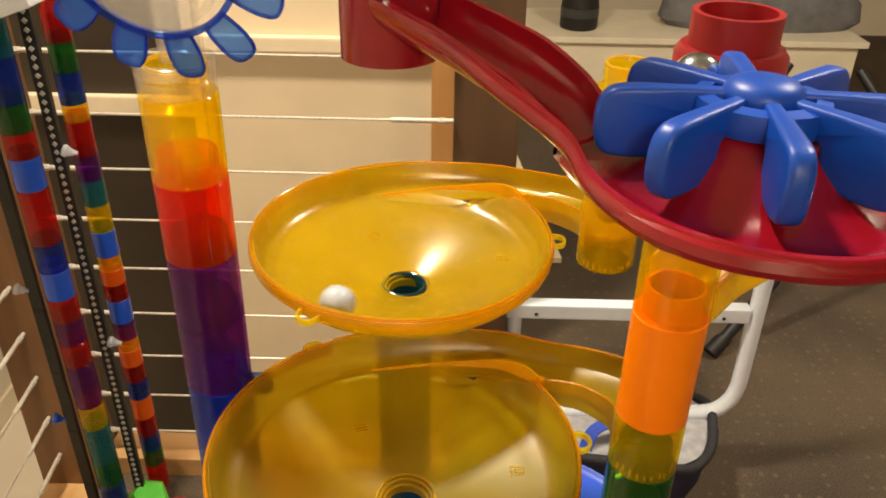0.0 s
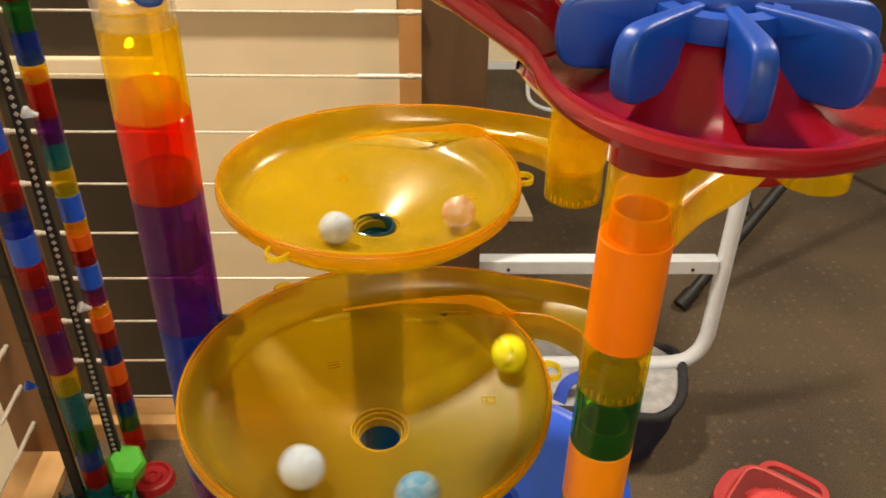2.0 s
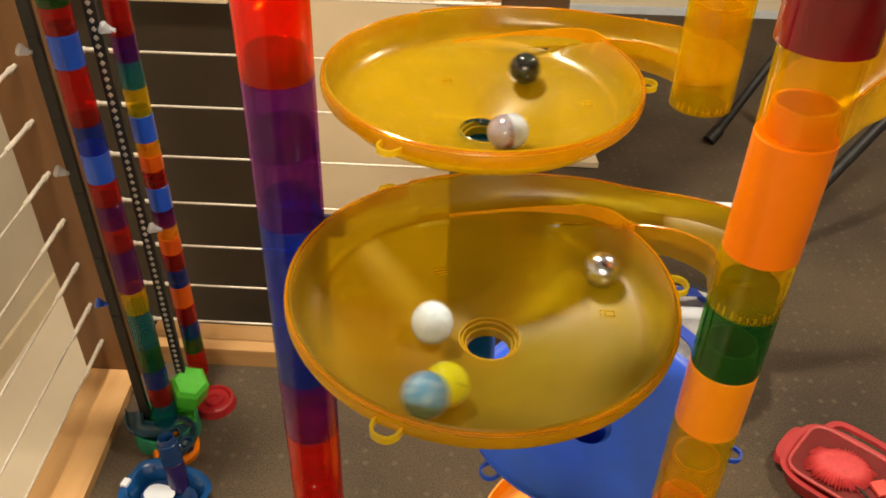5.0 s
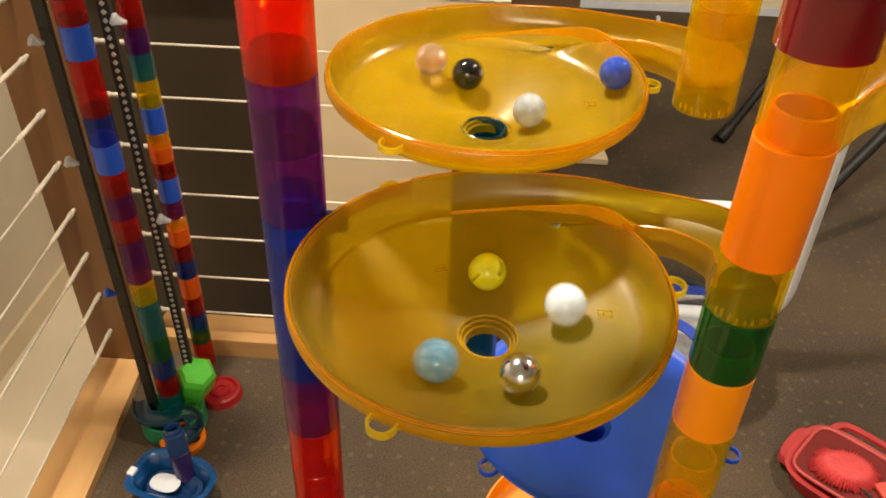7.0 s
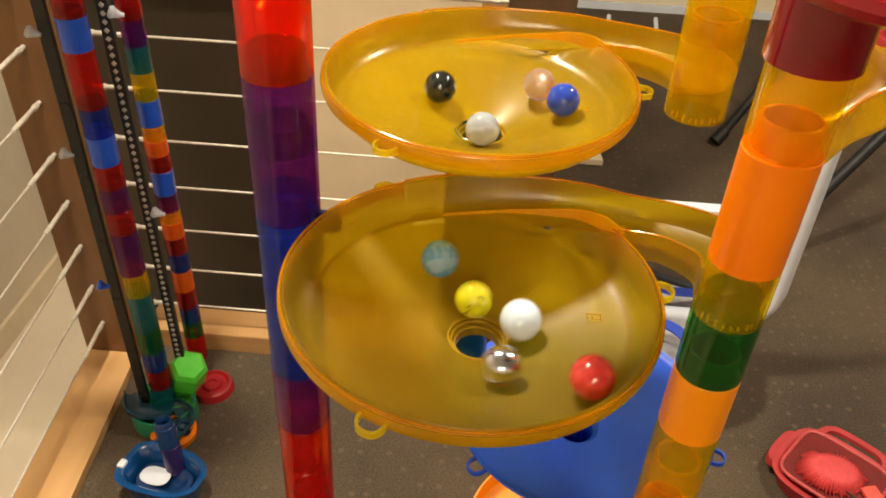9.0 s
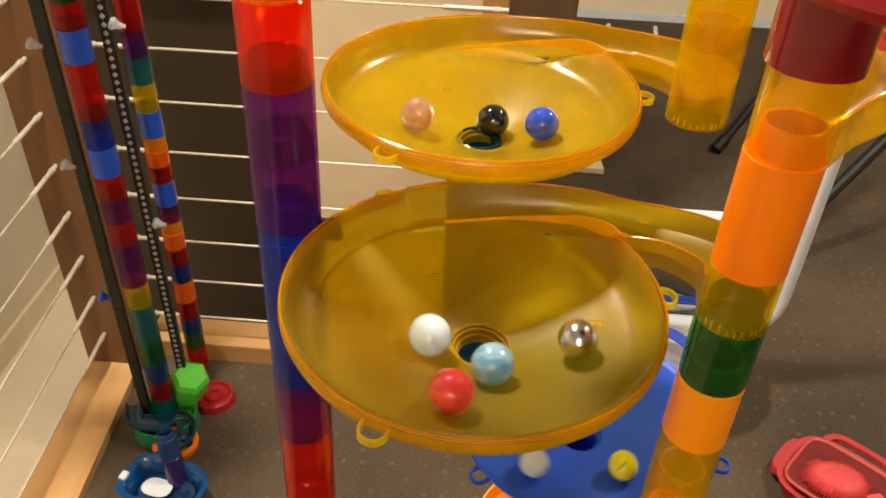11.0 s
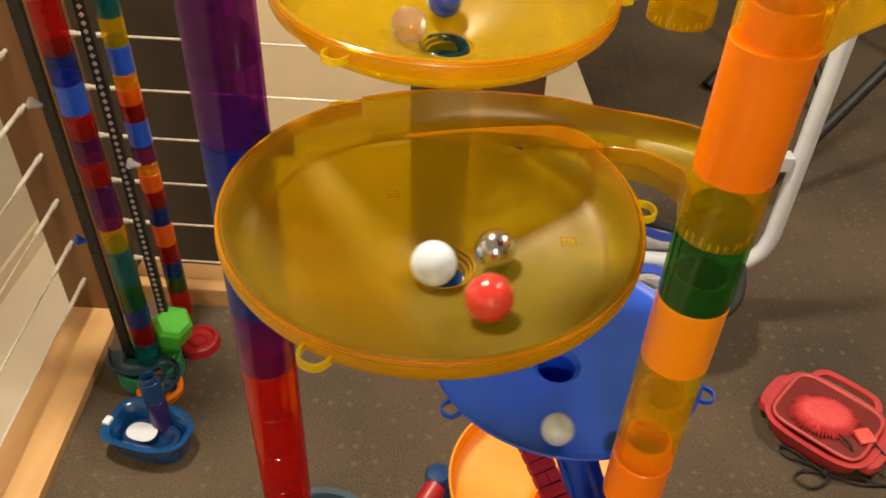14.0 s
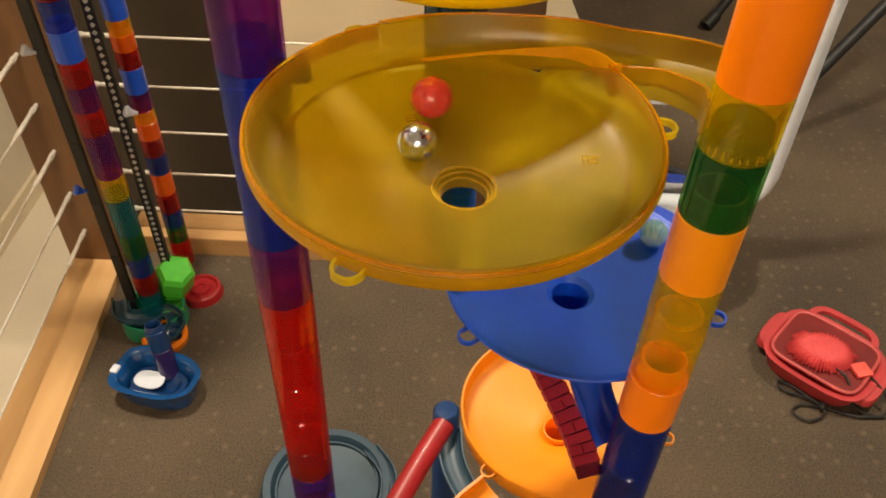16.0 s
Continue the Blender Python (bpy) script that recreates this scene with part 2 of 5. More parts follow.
def add_sweep(bm, path, section, closed=True, cap=True, up=(0, 0, 1), scales=None):
    """Carries a section of (side, up) along a path; side points to the right of the way."""
    rings = []
    for i, q in enumerate(path):
        d = (path[min(i + 1, len(path) - 1)] - path[max(i - 1, 0)]).normalized()
        u = Vector(up)
        if abs(d.dot(u)) > 0.98:
            u = Vector((0, 1, 0))
        s = d.cross(u).normalized()
        n = s.cross(d)
        f = scales[i] if scales else 1.0
        rings.append([bm.verts.new(q + s * (a * f) + n * (b * f)) for a, b in section])
    k = len(section)
    for a, b in zip(rings, rings[1:]):
        for i in range(k if closed else k - 1):
            j = (i + 1) % k
            bm.faces.new((a[i], a[j], b[j], b[i]))
    if cap and closed:
        bm.faces.new(rings[0])
        bm.faces.new(list(reversed(rings[-1])))
    return bm


def sweep(path, section, **k):
    return add_sweep(bmesh.new(), path, section, **k)


def circle(r, n=12):
    return [(r * math.cos(2 * math.pi * i / n), r * math.sin(2 * math.pi * i / n)) for i in range(n)]


def rod(path, r, n=10):
    return sweep([Vector(p) for p in path], circle(r, n))


def channel_section(w, h, t=0.0012):
    """A rounded trough w wide and h deep, open above, with walls t thick."""
    arc = [radians(a) for a in range(180, 361, 18)]
    inner = [(w / 2 * math.cos(a), w / 2 * math.sin(a) * 0.7) for a in arc]
    outer = [((w / 2 + t) * math.cos(a), (w / 2 * 0.7 + t) * math.sin(a)) for a in arc]
    return [(inner[0][0], h), *inner, (inner[-1][0], h), (outer[-1][0], h), *reversed(outer), (outer[0][0], h)]


# ---- structure ----


def structure(name, bm, material, label="", smooth=False):
    return tagged(part(name, bm, material, label=label, smooth=smooth), kind="structure")


def slab(corners, z0, z1):
    bm = bmesh.new()
    lo, hi = [[bm.verts.new((x, y, z)) for x, y in corners] for z in (z0, z1)]
    bm.faces.new(lo)
    bm.faces.new(list(reversed(hi)))
    n = len(corners)
    for i in range(n):
        bm.faces.new((lo[i], hi[i], hi[(i + 1) % n], lo[(i + 1) % n]))
    return bm


structure("floor", slab(((-0.55, 1.225), (3.6, 1.225), (3.6, -2.5), (-0.30, -2.5)), -0.25, 0.0), CARPET, "brown low-pile carpet with small pale flecks")
structure("floor_far", box((0.215, 1.2252, -0.25), (3.6, 4.6, 0)), CARPET, "brown low-pile carpet continuing into the next room")
structure("floor_lower", box((-1.9, -2.5, -1.0), (-0.70, 4.6, -0.85)), WALL, "pale landing below the balustrade")
structure("wall_west", box((-1.62, -2.5, -0.86), (-1.5, 4.6, 2.4)), WALL, "beige painted wall beyond the stair opening")
structure("wall_north", box((-1.5, 4.6, -0.86), (3.6, 4.72, 2.4)), WALL, "beige painted end wall")
structure("wall_east", box((3.6, -2.5, 0), (3.72, 4.6, 2.4)), WALL, "beige painted side wall")
structure("wall_south", box((-1.5, -2.62, -0.86), (3.6, -2.5, 2.4)), WALL, "beige painted wall")
structure("ceiling", box((-1.62, -2.62, 2.4), (3.72, 4.72, 2.5)), CEILING, "white painted ceiling")
structure("baseboard_west", box((-1.5, -2.5, -0.85), (-1.485, 4.6, -0.76), 0.003), CREAM_TRIM, "cream baseboard")

# balustrade: bottom plates, posts and tensioned cables
structure("trim_plate_west", slab(((-0.645, 1.18), (-0.549, 1.18), (-0.291, -2.5), (-0.387, -2.5)), -0.26, 0.018), PLATE_WOOD_Y, "honey-coloured timber bottom plate of the balustrade")
structure("trim_plate_north", box((-0.545, 1.226, -0.25), (0.114, 1.30, 0.042), 0.004), PLATE_WOOD_X, "honey-coloured timber bottom plate of the balustrade")


def balustrade_post(x0, x1, y0, y1, z1, mat, label):
    ob = thing("balustrade_post", label, "post", "balustrade posts", pose((x0 + x1) / 2, (y0 + y1) / 2, -0.25))
    w, d = (x1 - x0) / 2, (y1 - y0) / 2
    part("shaft", box((-w, -d, 0), (w, d, z1 + 0.25), 0.003), mat, ob, smooth=False)
    return ob


balustrade_post(-0.648, -0.5455, 1.181, 1.285, 1.05, POST_WOOD, "square brown stained timber balustrade corner post")
balustrade_post(0.1145, 0.2145, 1.255, 1.355, 1.05, DARK_POST, "square dark brown timber balustrade post with cable ends")
WIRES_Z = [0.092, 0.181, 0.273, 0.366, 0.458, 0.551, 0.642, 0.734, 0.830, 0.920]


def cable(a, b):
    """A tensioned steel cable with a swaged fitting at each end."""
    a, b = Vector(a), Vector(b)
    d = (b - a).normalized()
    ob = thing("balustrade_cable", "thin tensioned steel cable with swaged end fittings", "cable", "balustrade cables", Matrix.Translation(a))
    part("strand", rod([(0, 0, 0), b - a], 0.0020, 8), STEEL, ob)
    for s, e in ((Vector((0, 0, 0)), d), (b - a, -d)):
        part("end_fitting", rod([s, s + e * 0.02, s + e * 0.022, s + e * 0.095], 0.0040, 10), STEEL, ob)
        part("lock_nut", rod([s + e * 0.012, s + e * 0.022], 0.0052, 6), STEEL, ob)


for z in WIRES_Z:
    cable((-0.545, 1.250, z), (0.1145, 1.250, z))
for z in WIRES_Z:
    cable((-0.600, 1.181, z), (-0.350, -2.4, z))

# what stands behind the back cables
stair_screen = thing("cream_panelled_screen", "cream painted panelled screen with dark inset panels behind the balustrade", "panel", at=pose(0, 1.60, 0))
part("door_panel", box((-0.375, 0, -0.8), (0.235, 0.04, 1.3), 0.002), CREAM, stair_screen, smooth=False)
part("door_edge", box((-0.40, -0.004, -0.8), (-0.378, 0.04, 1.3), 0.002), CREAM_TRIM, stair_screen, smooth=False)
part("top_moulding", box((-0.376, -0.022, 0.735), (0.068, -0.001, 0.765), 0.004), CREAM_TRIM, stair_screen, smooth=False)
part("dark_inset", box((-0.79, 0.008, -0.8), (-0.401, 0.04, 1.3)), DARK, stair_screen, smooth=False)
part("mid_rail", box((-0.79, -0.012, 0.600), (-0.401, 0.007, 0.640), 0.004), CREAM_TRIM, stair_screen, smooth=False)
part("stile", box((-0.835, -0.006, -0.8), (-0.791, 0.04, 1.3), 0.003), CREAM_TRIM, stair_screen, smooth=False)
part("jamb", box((0.070, -0.018, -0.8), (0.150, -0.001, 1.3), 0.002), PLATE_WOOD_Z, stair_screen, "honey-coloured timber jamb", smooth=False)
# pale threshold strip at the floor edge
strip = bmesh.new()
q = [strip.verts.new((x, y, z)) for z in (0.004, 0.02) for x, y in ((0.225, 2.06), (0.425, 2.06), (0.285, 3.27), (0.225, 3.27))]
for f in ((0, 1, 2, 3), (7, 6, 5, 4), (0, 4, 5, 1), (1, 5, 6, 2), (2, 6, 7, 3), (3, 7, 4, 0)):
    strip.faces.new([q[i] for i in f])
structure("trim_strip", strip, CREAM_TRIM, "pale cream threshold strip on the carpet edge")

# low cabinet far behind
low_cabinet = thing("low_cabinet", "long low cream cabinet with a pale wooden top", "cabinet", at=pose(0, 3.3, 0))
part("body", box((0.20, 0.02, 0.03), (1.72, 0.46, 0.285), 0.003), CABINET_CREAM, low_cabinet, smooth=False)
part("top", box((0.18, 0.0, 0.286), (1.75, 0.48, 0.31), 0.004), PALE_WOOD, low_cabinet, smooth=False)
part("plinth", box((0.20, 0.012, 0.0), (1.72, 0.46, 0.029)), WHITE_METAL, low_cabinet, smooth=False)

# ---- the marble towers ----
B_AT, A_AT = (0.0968, 0.3447, 0.9390), (0.0931, 0.4561, 0.9783)
B_POSE, A_POSE = pose(*B_AT, 1.0, 1.5, 0), pose(*A_AT, 1.5, 1.5, 0)
DISH_DEPTH = 0.0307
DRAIN_A, DRAIN_B = (0.0028, -0.0010), (0.0050, 0.0014)


def funnel_profile(depth):
    """Rim, flared wall, shallow cone and drain neck, out and back at 1.4 mm thickness."""
    t = 0.0014
    top = [(0.0756, 0.0), (0.0740, 0.0012), (0.0727, -0.0010), (0.0711, -0.0080), (0.0680, -0.0125), (0.0630, -0.0148)]
    cone = [(r, -0.0148 - (depth - 0.0148) * ((0.0630 - r) / 0.0510) ** 1.25) for r in (0.057, 0.049, 0.040, 0.030, 0.021, 0.015, 0.012)]
    neck = [(0.0119, -depth - 0.0012), (0.0106, -depth - 0.0014), (0.0104, -depth - 0.0032), (0.0093, -depth - 0.0034), (0.0090, -depth - 0.0070)]
    up = top + cone + neck
    down = [(0.0112, -depth - 0.0070), (0.0113, -depth - 0.0052), (0.0128, -depth - 0.0040)] + [(r + 0.0004, z - t) for r, z in reversed(cone)] + [
        (0.0635, -0.0162), (0.0688, -0.0140), (0.0725, -0.0088), (0.0737, -0.0074), (0.0756, -0.0062), (0.0762, -0.0020)]
    return up + down


def clip_loop(a, wide=0.0095, long=0.0080):
    """A small moulded loop that stands out of the rim at angle a (degrees)."""
    m = pose(0, 0, -0.0035, 0, 0, a)
    r = 0.0748
    pts = smooth_path([(r, -wide / 2, 0), (r + long * 0.6, -wide / 2, 0), (r + long, -wide / 4, 0), (r + long, wide / 4, 0), (r + long * 0.6, wide / 2, 0), (r, wide / 2, 0)], 4)
    return sweep([m @ Vector(p) for p in pts], [(-0.0006, -0.0014), (0.0006, -0.0014), (0.0006, 0.0014), (-0.0006, 0.0014)])


def moulded_marks(bm, m, kind):
    if kind:
        for i in range(3):
            add_box(bm, (-0.0028, -0.0022 + 0.0018 * i, 0), (0.0028, -0.0017 + 0.0018 * i, 0.0004), 0, m @ pose(0, 0, 0, 0, 0, 20))
    else:
        for lo, hi in (((-0.003, -0.0016, 0), (-0.0026, 0.0016, 0.0004)), ((-0.003, 0.0013, 0), (0.003, 0.0017, 0.0004)), ((-0.001, -0.0017, 0), (0.003, -0.0013, 0.0004)),
                       ((0.0026, -0.0016, 0), (0.003, 0.0016, 0.0004)), ((-0.001, -0.0016, 0), (-0.0006, 0.001, 0.0004))):
            add_box(bm, lo, hi, 0, m)
    return bm


# how far the wall stands out beyond the circle, by angle: the entry trough opens into the bowl along its back
BULGE = [(36.0, 0.0), (40.0, 0.0200), (45.0, 0.0225), (50.0, 0.0195), (61.0, 0.0133), (74.0, 0.0069), (90.0, 0.0030), (105.0, 0.0010), (120.0, 0.0)]


def bulge(a):
    for (a0, b0), (a1, b1) in zip(BULGE, BULGE[1:]):
        if a0 <= a <= a1:
            return b0 + (b1 - b0) * (a - a0) / (a1 - a0)
    return 0.0


def without_mouth(bm, inner, a0=37.0, a1=117.0):
    """Cuts away the wall where the entry trough opens into the bowl."""
    gone = []
    for f in bm.faces:
        c = f.calc_center_median()
        if c.xy.length > inner and a0 < math.degrees(math.atan2(c.y, c.x)) < a1:
            gone.append(f)
    bmesh.ops.delete(bm, geom=gone, context="FACES")
    return bm


def sunk(bm):
    """Lowers the wall between the gate and the mouth to the divider's foot."""
    for v in bm.verts:
        a = math.degrees(math.atan2(v.co.y, v.co.x))
        if v.co.xy.length > 0.064 and 37.0 < a < 62.0:
            v.co.z = min(v.co.z, 0.0 - 0.0125 * ((a - 37.0) / 23.0) ** 0.8)
    return bm


def off_centre(bm, dx, dy):
    """Draws the drain off the middle; the floor follows and the rim stays."""
    for v in bm.verts:
        k = min(1.0, max(0.0, (0.062 - v.co.xy.length) / 0.048))
        v.co.x, v.co.y = v.co.x + dx * k, v.co.y + dy * k
    return bm


def trough_sheet(outer, inner, floor_out, floor_in):
    """A trough floor between an inner line and an outer wall, 1.2 mm thick."""
    bm, rows = bmesh.new(), []
    count = len(outer) - 1
    for j, (o, i, zo, zi) in enumerate(zip(outer, inner, floor_out, floor_in)):
        d = Vector((o.x - i.x, o.y - i.y, 0))
        n, w = d.normalized(), d.length
        k = max(0.0, (j / count - 0.55) / 0.45)
        # a flat trough at the tube, the bowl's own wall where it runs out
        flat = ((0, zi), (0.35, zi * 0.6 + zo * 0.4 - 0.0008), (0.72, zo - 0.0004), (0.90, zo + (o.z - zo) * 0.16), (0.97, zo + (o.z - zo) * 0.5), (1, o.z))
        bowl = ((0, -0.0138), (0.24, -0.0125), (0.55, -0.0080), (0.71, -0.0010), (0.84, 0.0012), (1, 0.0004))
        top = [Vector((i.x, i.y, 0)) + n * (w * (f0 + (f1 - f0) * k)) + Vector((0, 0, z0 + (z1 - z0) * k)) for (f0, z0), (f1, z1) in zip(flat, bowl)]
        low = [p + n * k + Vector((0, 0, -h)) for p, k, h in zip(top, (0, 0, 0.0004, 0.0010, 0.0012, 0.0012), (0.0012, 0.0012, 0.0012, 0.0008, 0.0002, 0.0))]
        rows.append([bm.verts.new(p) for p in top + low[::-1]])
    k = len(rows[0])
    for a, b in zip(rows, rows[1:]):
        for j in range(k):
            bm.faces.new((a[j], a[(j + 1) % k], b[(j + 1) % k], b[j]))
    return bm


def line_of(values, steps):
    return [p.z for p in smooth_path([(0, 0, v) for v in values], steps)]


def funnel_dish(at, label, material, rim_material, depth, tube, drain, loops):
    """tube: how far the tube's end of the trough lies off its usual place; drain: the drain's place; loops: angles of the clips."""
    ob = thing("funnel_dish", label, "marble run funnel", "marble run funnel dishes", at)
    part("bowl", off_centre(without_mouth(sunk(lathe(funnel_profile(depth), 144)), 0.0658, 60.0), *drain), material, ob)
    rim = [(0.0765, 0.0004), (0.0762, 0.0011), (0.0757, 0.0013), (0.0752, 0.0009), (0.0754, 0.0002), (0.0761, -0.0001)]
    part("rim", without_mouth(lathe(rim, 144), 0.06), rim_material, ob)
    part("skirt", without_mouth(lathe([(0.0763, -0.0008), (0.0769, -0.0024), (0.0767, -0.0044), (0.0759, -0.0064), (0.0752, -0.0062), (0.0759, -0.0042), (0.0761, -0.0024), (0.0756, -0.0008)], 144), 0.06), AMBER_SKIRT, ob)
    for a in loops:
        part("clip_loop", clip_loop(a), LOOP, ob)
    # entry trough: from the tube round the back of the bowl, where its wall runs into the rim
    tx, ty, tz = tube
    ring = [(math.cos(radians(a)), math.sin(radians(a)), a) for a in (46, 56, 66, 76, 86, 96, 106, 117.5)]
    o_pts = [(x + tx * k, y + ty * k, z + tz * k) for x, y, z, k in ((0.1165, 0.012, 0.0115, 1), (0.1168, 0.026, 0.0106, 1), (0.1120, 0.042, 0.0092, 1), (0.1000, 0.055, 0.0076, 0.8), (0.0860, 0.0635, 0.0058, 0.4))]
    o_pts += [((0.0756 + bulge(a)) * c, (0.0756 + bulge(a)) * q, 0.0016 + 0.12 * bulge(a)) for c, q, a in ring]
    i_pts = [(x + tx * k, y + ty * k, 0) for x, y, k in ((0.0890, 0.010, 1), (0.0900, 0.0235, 1), (0.0805, 0.0365, 0.7), (0.0725, 0.0425, 0.3), (0.0642, 0.0470, 0))]
    i_pts += [(r * c, r * q, 0) for (c, q, a), r in zip(ring, (0.0772, 0.0722, 0.0676, 0.0660, 0.0656, 0.0656, 0.0656, 0.0656))]
    outer, inner = smooth_path(o_pts, 6), smooth_path(i_pts, 6)
    z_out = line_of([-0.0005 + tz, -0.001 + tz, -0.002 + tz * 0.8, -0.004, -0.006, -0.0072, -0.0085, -0.0095, -0.0105, -0.0112, -0.0118, -0.0122, -0.0124], 6)
    z_in = line_of([-0.0005 + tz, -0.001 + tz, -0.002 + tz * 0.8, -0.004, -0.0062, -0.0078, -0.0098, -0.0122, -0.0136, -0.0138, -0.0138, -0.0138, -0.0138], 6)
    part("entry_trough", trough_sheet(outer, inner, z_out, z_in), material, ob)
    part("wall_edge", sweep(outer, circle(0.0006, 8)), rim_material, ob)
    wall = [Vector((p.x, p.y, 0.0098 - 0.0004 * i + tz * (1 - i / 25))) for i, p in enumerate(inner[:25])]
    part("inner_wall", sweep(wall, [(-0.0006, -0.0135), (0.0006, -0.0135), (0.0006, 0.0), (-0.0006, 0.0)]), material, ob)
    part("wall_edge", sweep(wall, circle(0.0006, 8)), rim_material, ob)
    g = wall[-1]
    blade = smooth_path([tuple(g), (0.0570, 0.0545, 0.0016), (0.0475, 0.0590, 0.0008), (0.0365, 0.0605, -0.0012), (0.0196, 0.0612, -0.0038), (0.0010, 0.0625, -0.0080), (-0.0160, 0.0622, -0.0112)], 7)
    heights = [max(0.16, 1.0 - 1.15 * i / (len(blade) - 1)) for i in range(len(blade))]
    part("divider", sweep(blade, [(-0.0008, -0.0100), (0.0008, -0.0100), (0.0006, 0.0), (-0.0006, 0.0)], scales=heights), RIBBON, ob)
    dx, dy = drain
    for r, z in ((0.0126, -depth + 0.0004), (0.0113, -depth - 0.0010), (0.0098, -depth - 0.0030)):
        part("neck_ring", lathe([(r - 0.0004, z), (r, z + 0.0004), (r + 0.0004, z), (r, z - 0.0004)], 48, pose(dx, dy, 0)), NECK_RING, ob)
    part("gate_post", box((g.x - 0.0015, g.y - 0.0018, -0.0135), (g.x + 0.0013, g.y + 0.0012, g.z + 0.0010), 0.0005), RIBBON, ob)
    z = -0.0148 - (depth - 0.0148) * ((0.0630 - 0.0367) / 0.0510) ** 1.25
    part("moulded_mark", moulded_marks(bmesh.new(), pose(-0.018, 0.032, z + 0.0006, 0, 0, 0), True), YELLOW, ob)
    part("moulded_mark", moulded_marks(bmesh.new(), pose(0.052, 0.006, -0.0165, 0, 0, 0), False), YELLOW, ob)
    part("floor_ring", lathe([(0.0644, -0.0145), (0.0650, -0.0139), (0.0656, -0.0138), (0.0660, -0.0135), (0.0658, -0.0142)], 96), material, ob)
    return ob


dish_a = funnel_dish(A_POSE, "amber see-through plastic funnel dish with an entry trough", AMBER, AMBER_RIM, DISH_DEPTH, (0.0024, -0.0088, 0.0013), DRAIN_A, (119, 242, 3))
dish_b = funnel_dish(B_POSE, "darker amber see-through plastic funnel dish below another", AMBER_DARKER, AMBER_RIM, DISH_DEPTH, (0.0022, 0.0003, 0.0006), DRAIN_B, (124, 248, 8))


def tube_profile(z0, z1, r=0.0150, t=0.0012, neck=True):
    """A tube with a stepped neck at its top, where the next one slides on."""
    lip = r - t - 0.0018
    p = [(r, z0), (r, z1 - 0.0008), (r - 0.0008, z1)]
    if neck:
        p += [(lip, z1), (lip, z1 + 0.0100), (lip - 0.0005, z1 + 0.0107), (lip - 0.0014, z1 + 0.0107), (lip - 0.0019, z1 + 0.0100), (lip - 0.0019, z1 - 0.003)]
    else:
        p += [(r - t, z1)]
    return p + [(r - t, z1 - 0.0045), (r - t, z0)]


def tower(name, label, category, base, top, pieces, r, group=""):
    """A column of plastic tubes along the line from base to top; pieces are (z0, z1, part name, material, label)."""
    b, t = Vector(base), Vector(top)
    ob = thing(name, label, category, group, Matrix.Translation(b))
    d = (t - b) / (t.z - b.z)
    lean = Vector((0, 0, 1)).rotation_difference(d.normalized()).to_matrix().to_4x4()
    for z0, z1, pname, mat, plabel in pieces:
        m = Matrix.Translation(d * (z0 - b.z)) @ lean
        tube = part(pname, lathe(tube_profile(0, z1 - z0 - 0.0003, r, neck=pname != "collar"), 40, m), mat, ob, plabel)
        if r < 0.0160 and pname != "collar":
            part("neck_bead", lathe([(q[0] + r - 0.0039, q[1] + z1 - z0 + 0.0104) for q in circle(0.0009, 8)], 40, m), NECK_RING if mat == YELLOW else mat, tube)
    return ob


def teeth(ob, at, z, r):
    """Small moulded teeth inside the lower end of a clear tube."""
    rng = random.Random(7)
    for i in range(10):
        h = 0.0020 + 0.0028 * rng.random()
        part("tooth", box((r - 0.0012, -0.0003, 0.0002), (r - 0.0004, 0.0003, h), 0, pose(at[0], at[1], z, 0, 0, 205 + 14 * i + 5 * rng.random())), LOOP, ob, smooth=False)


LT = [(1.0736, 1.0800, "collar", CLEAR, "colourless collar"), (1.0373, 1.0736, "tube", YELLOW, "yellow tube"), (1.0010, 1.0373, "tube", SCARLET, "bright red tube"),
      (0.9670, 1.0010, "tube", PURPLE, "purple tube"), (0.9310, 0.9670, "tube", PURPLE, "purple tube"), (0.8900, 0.9310, "tube", BLUE_CLEAR, "blue tube"),
      (0.8300, 0.8900, "tube", BLUE_CLEAR, "blue tube"), (0.7850, 0.8300, "tube", PURPLE, "purple tube")]
z = 0.7850
for n, mat in ((0, RED_CLEAR), (1, RED_CLEAR), (2, RED_CLEAR), (3, RED_CLEAR), (4, RED_CLEAR), (5, PURPLE), (6, BLUE_CLEAR), (7, GREEN_CLEAR), (8, YELLOW), (9, RED_CLEAR)):
    LT.append((z - 0.0370, z, "tube", mat, ""))
    z -= 0.0370
while z > 0.06:
    LT.append((max(0.02, z - 0.037), z, "tube", RED_CLEAR, ""))
    z -= 0.037
tower("tube_tower", "tall stacked see-through tubes in yellow, red, purple and blue", "tube tower", (-0.012, 0.428, 0.02), (0.0125, 0.393, 1.08), LT, 0.0150, "marble run towers")
OT = [(1.0088, 1.0408, "tube", YELLOW, "clear yellow tube"), (0.9600, 1.0088, "sleeve", ORANGE, "opaque orange tube"), (0.9338, 0.9600, "tube", YELLOW, "clear yellow tube"),
      (0.9020, 0.9338, "tube", GREEN_CLEAR, "dark green see-through tube"), (0.8670, 0.9020, "tube", ORANGE_SOFT, "light orange opaque tube"),
      (0.8324, 0.8670, "tube", YELLOW, "clear yellow tube"), (0.8005, 0.8324, "tube", YELLOW, "clear yellow tube"), (0.7690, 0.8005, "cup", ORANGE, "orange opaque tube"),
      (0.7250, 0.7690, "tube", BLUE_CLEAR, "blue tube"), (0.68, 0.7250, "tube", BLUE_CLEAR, "blue tube")]
z = 0.68
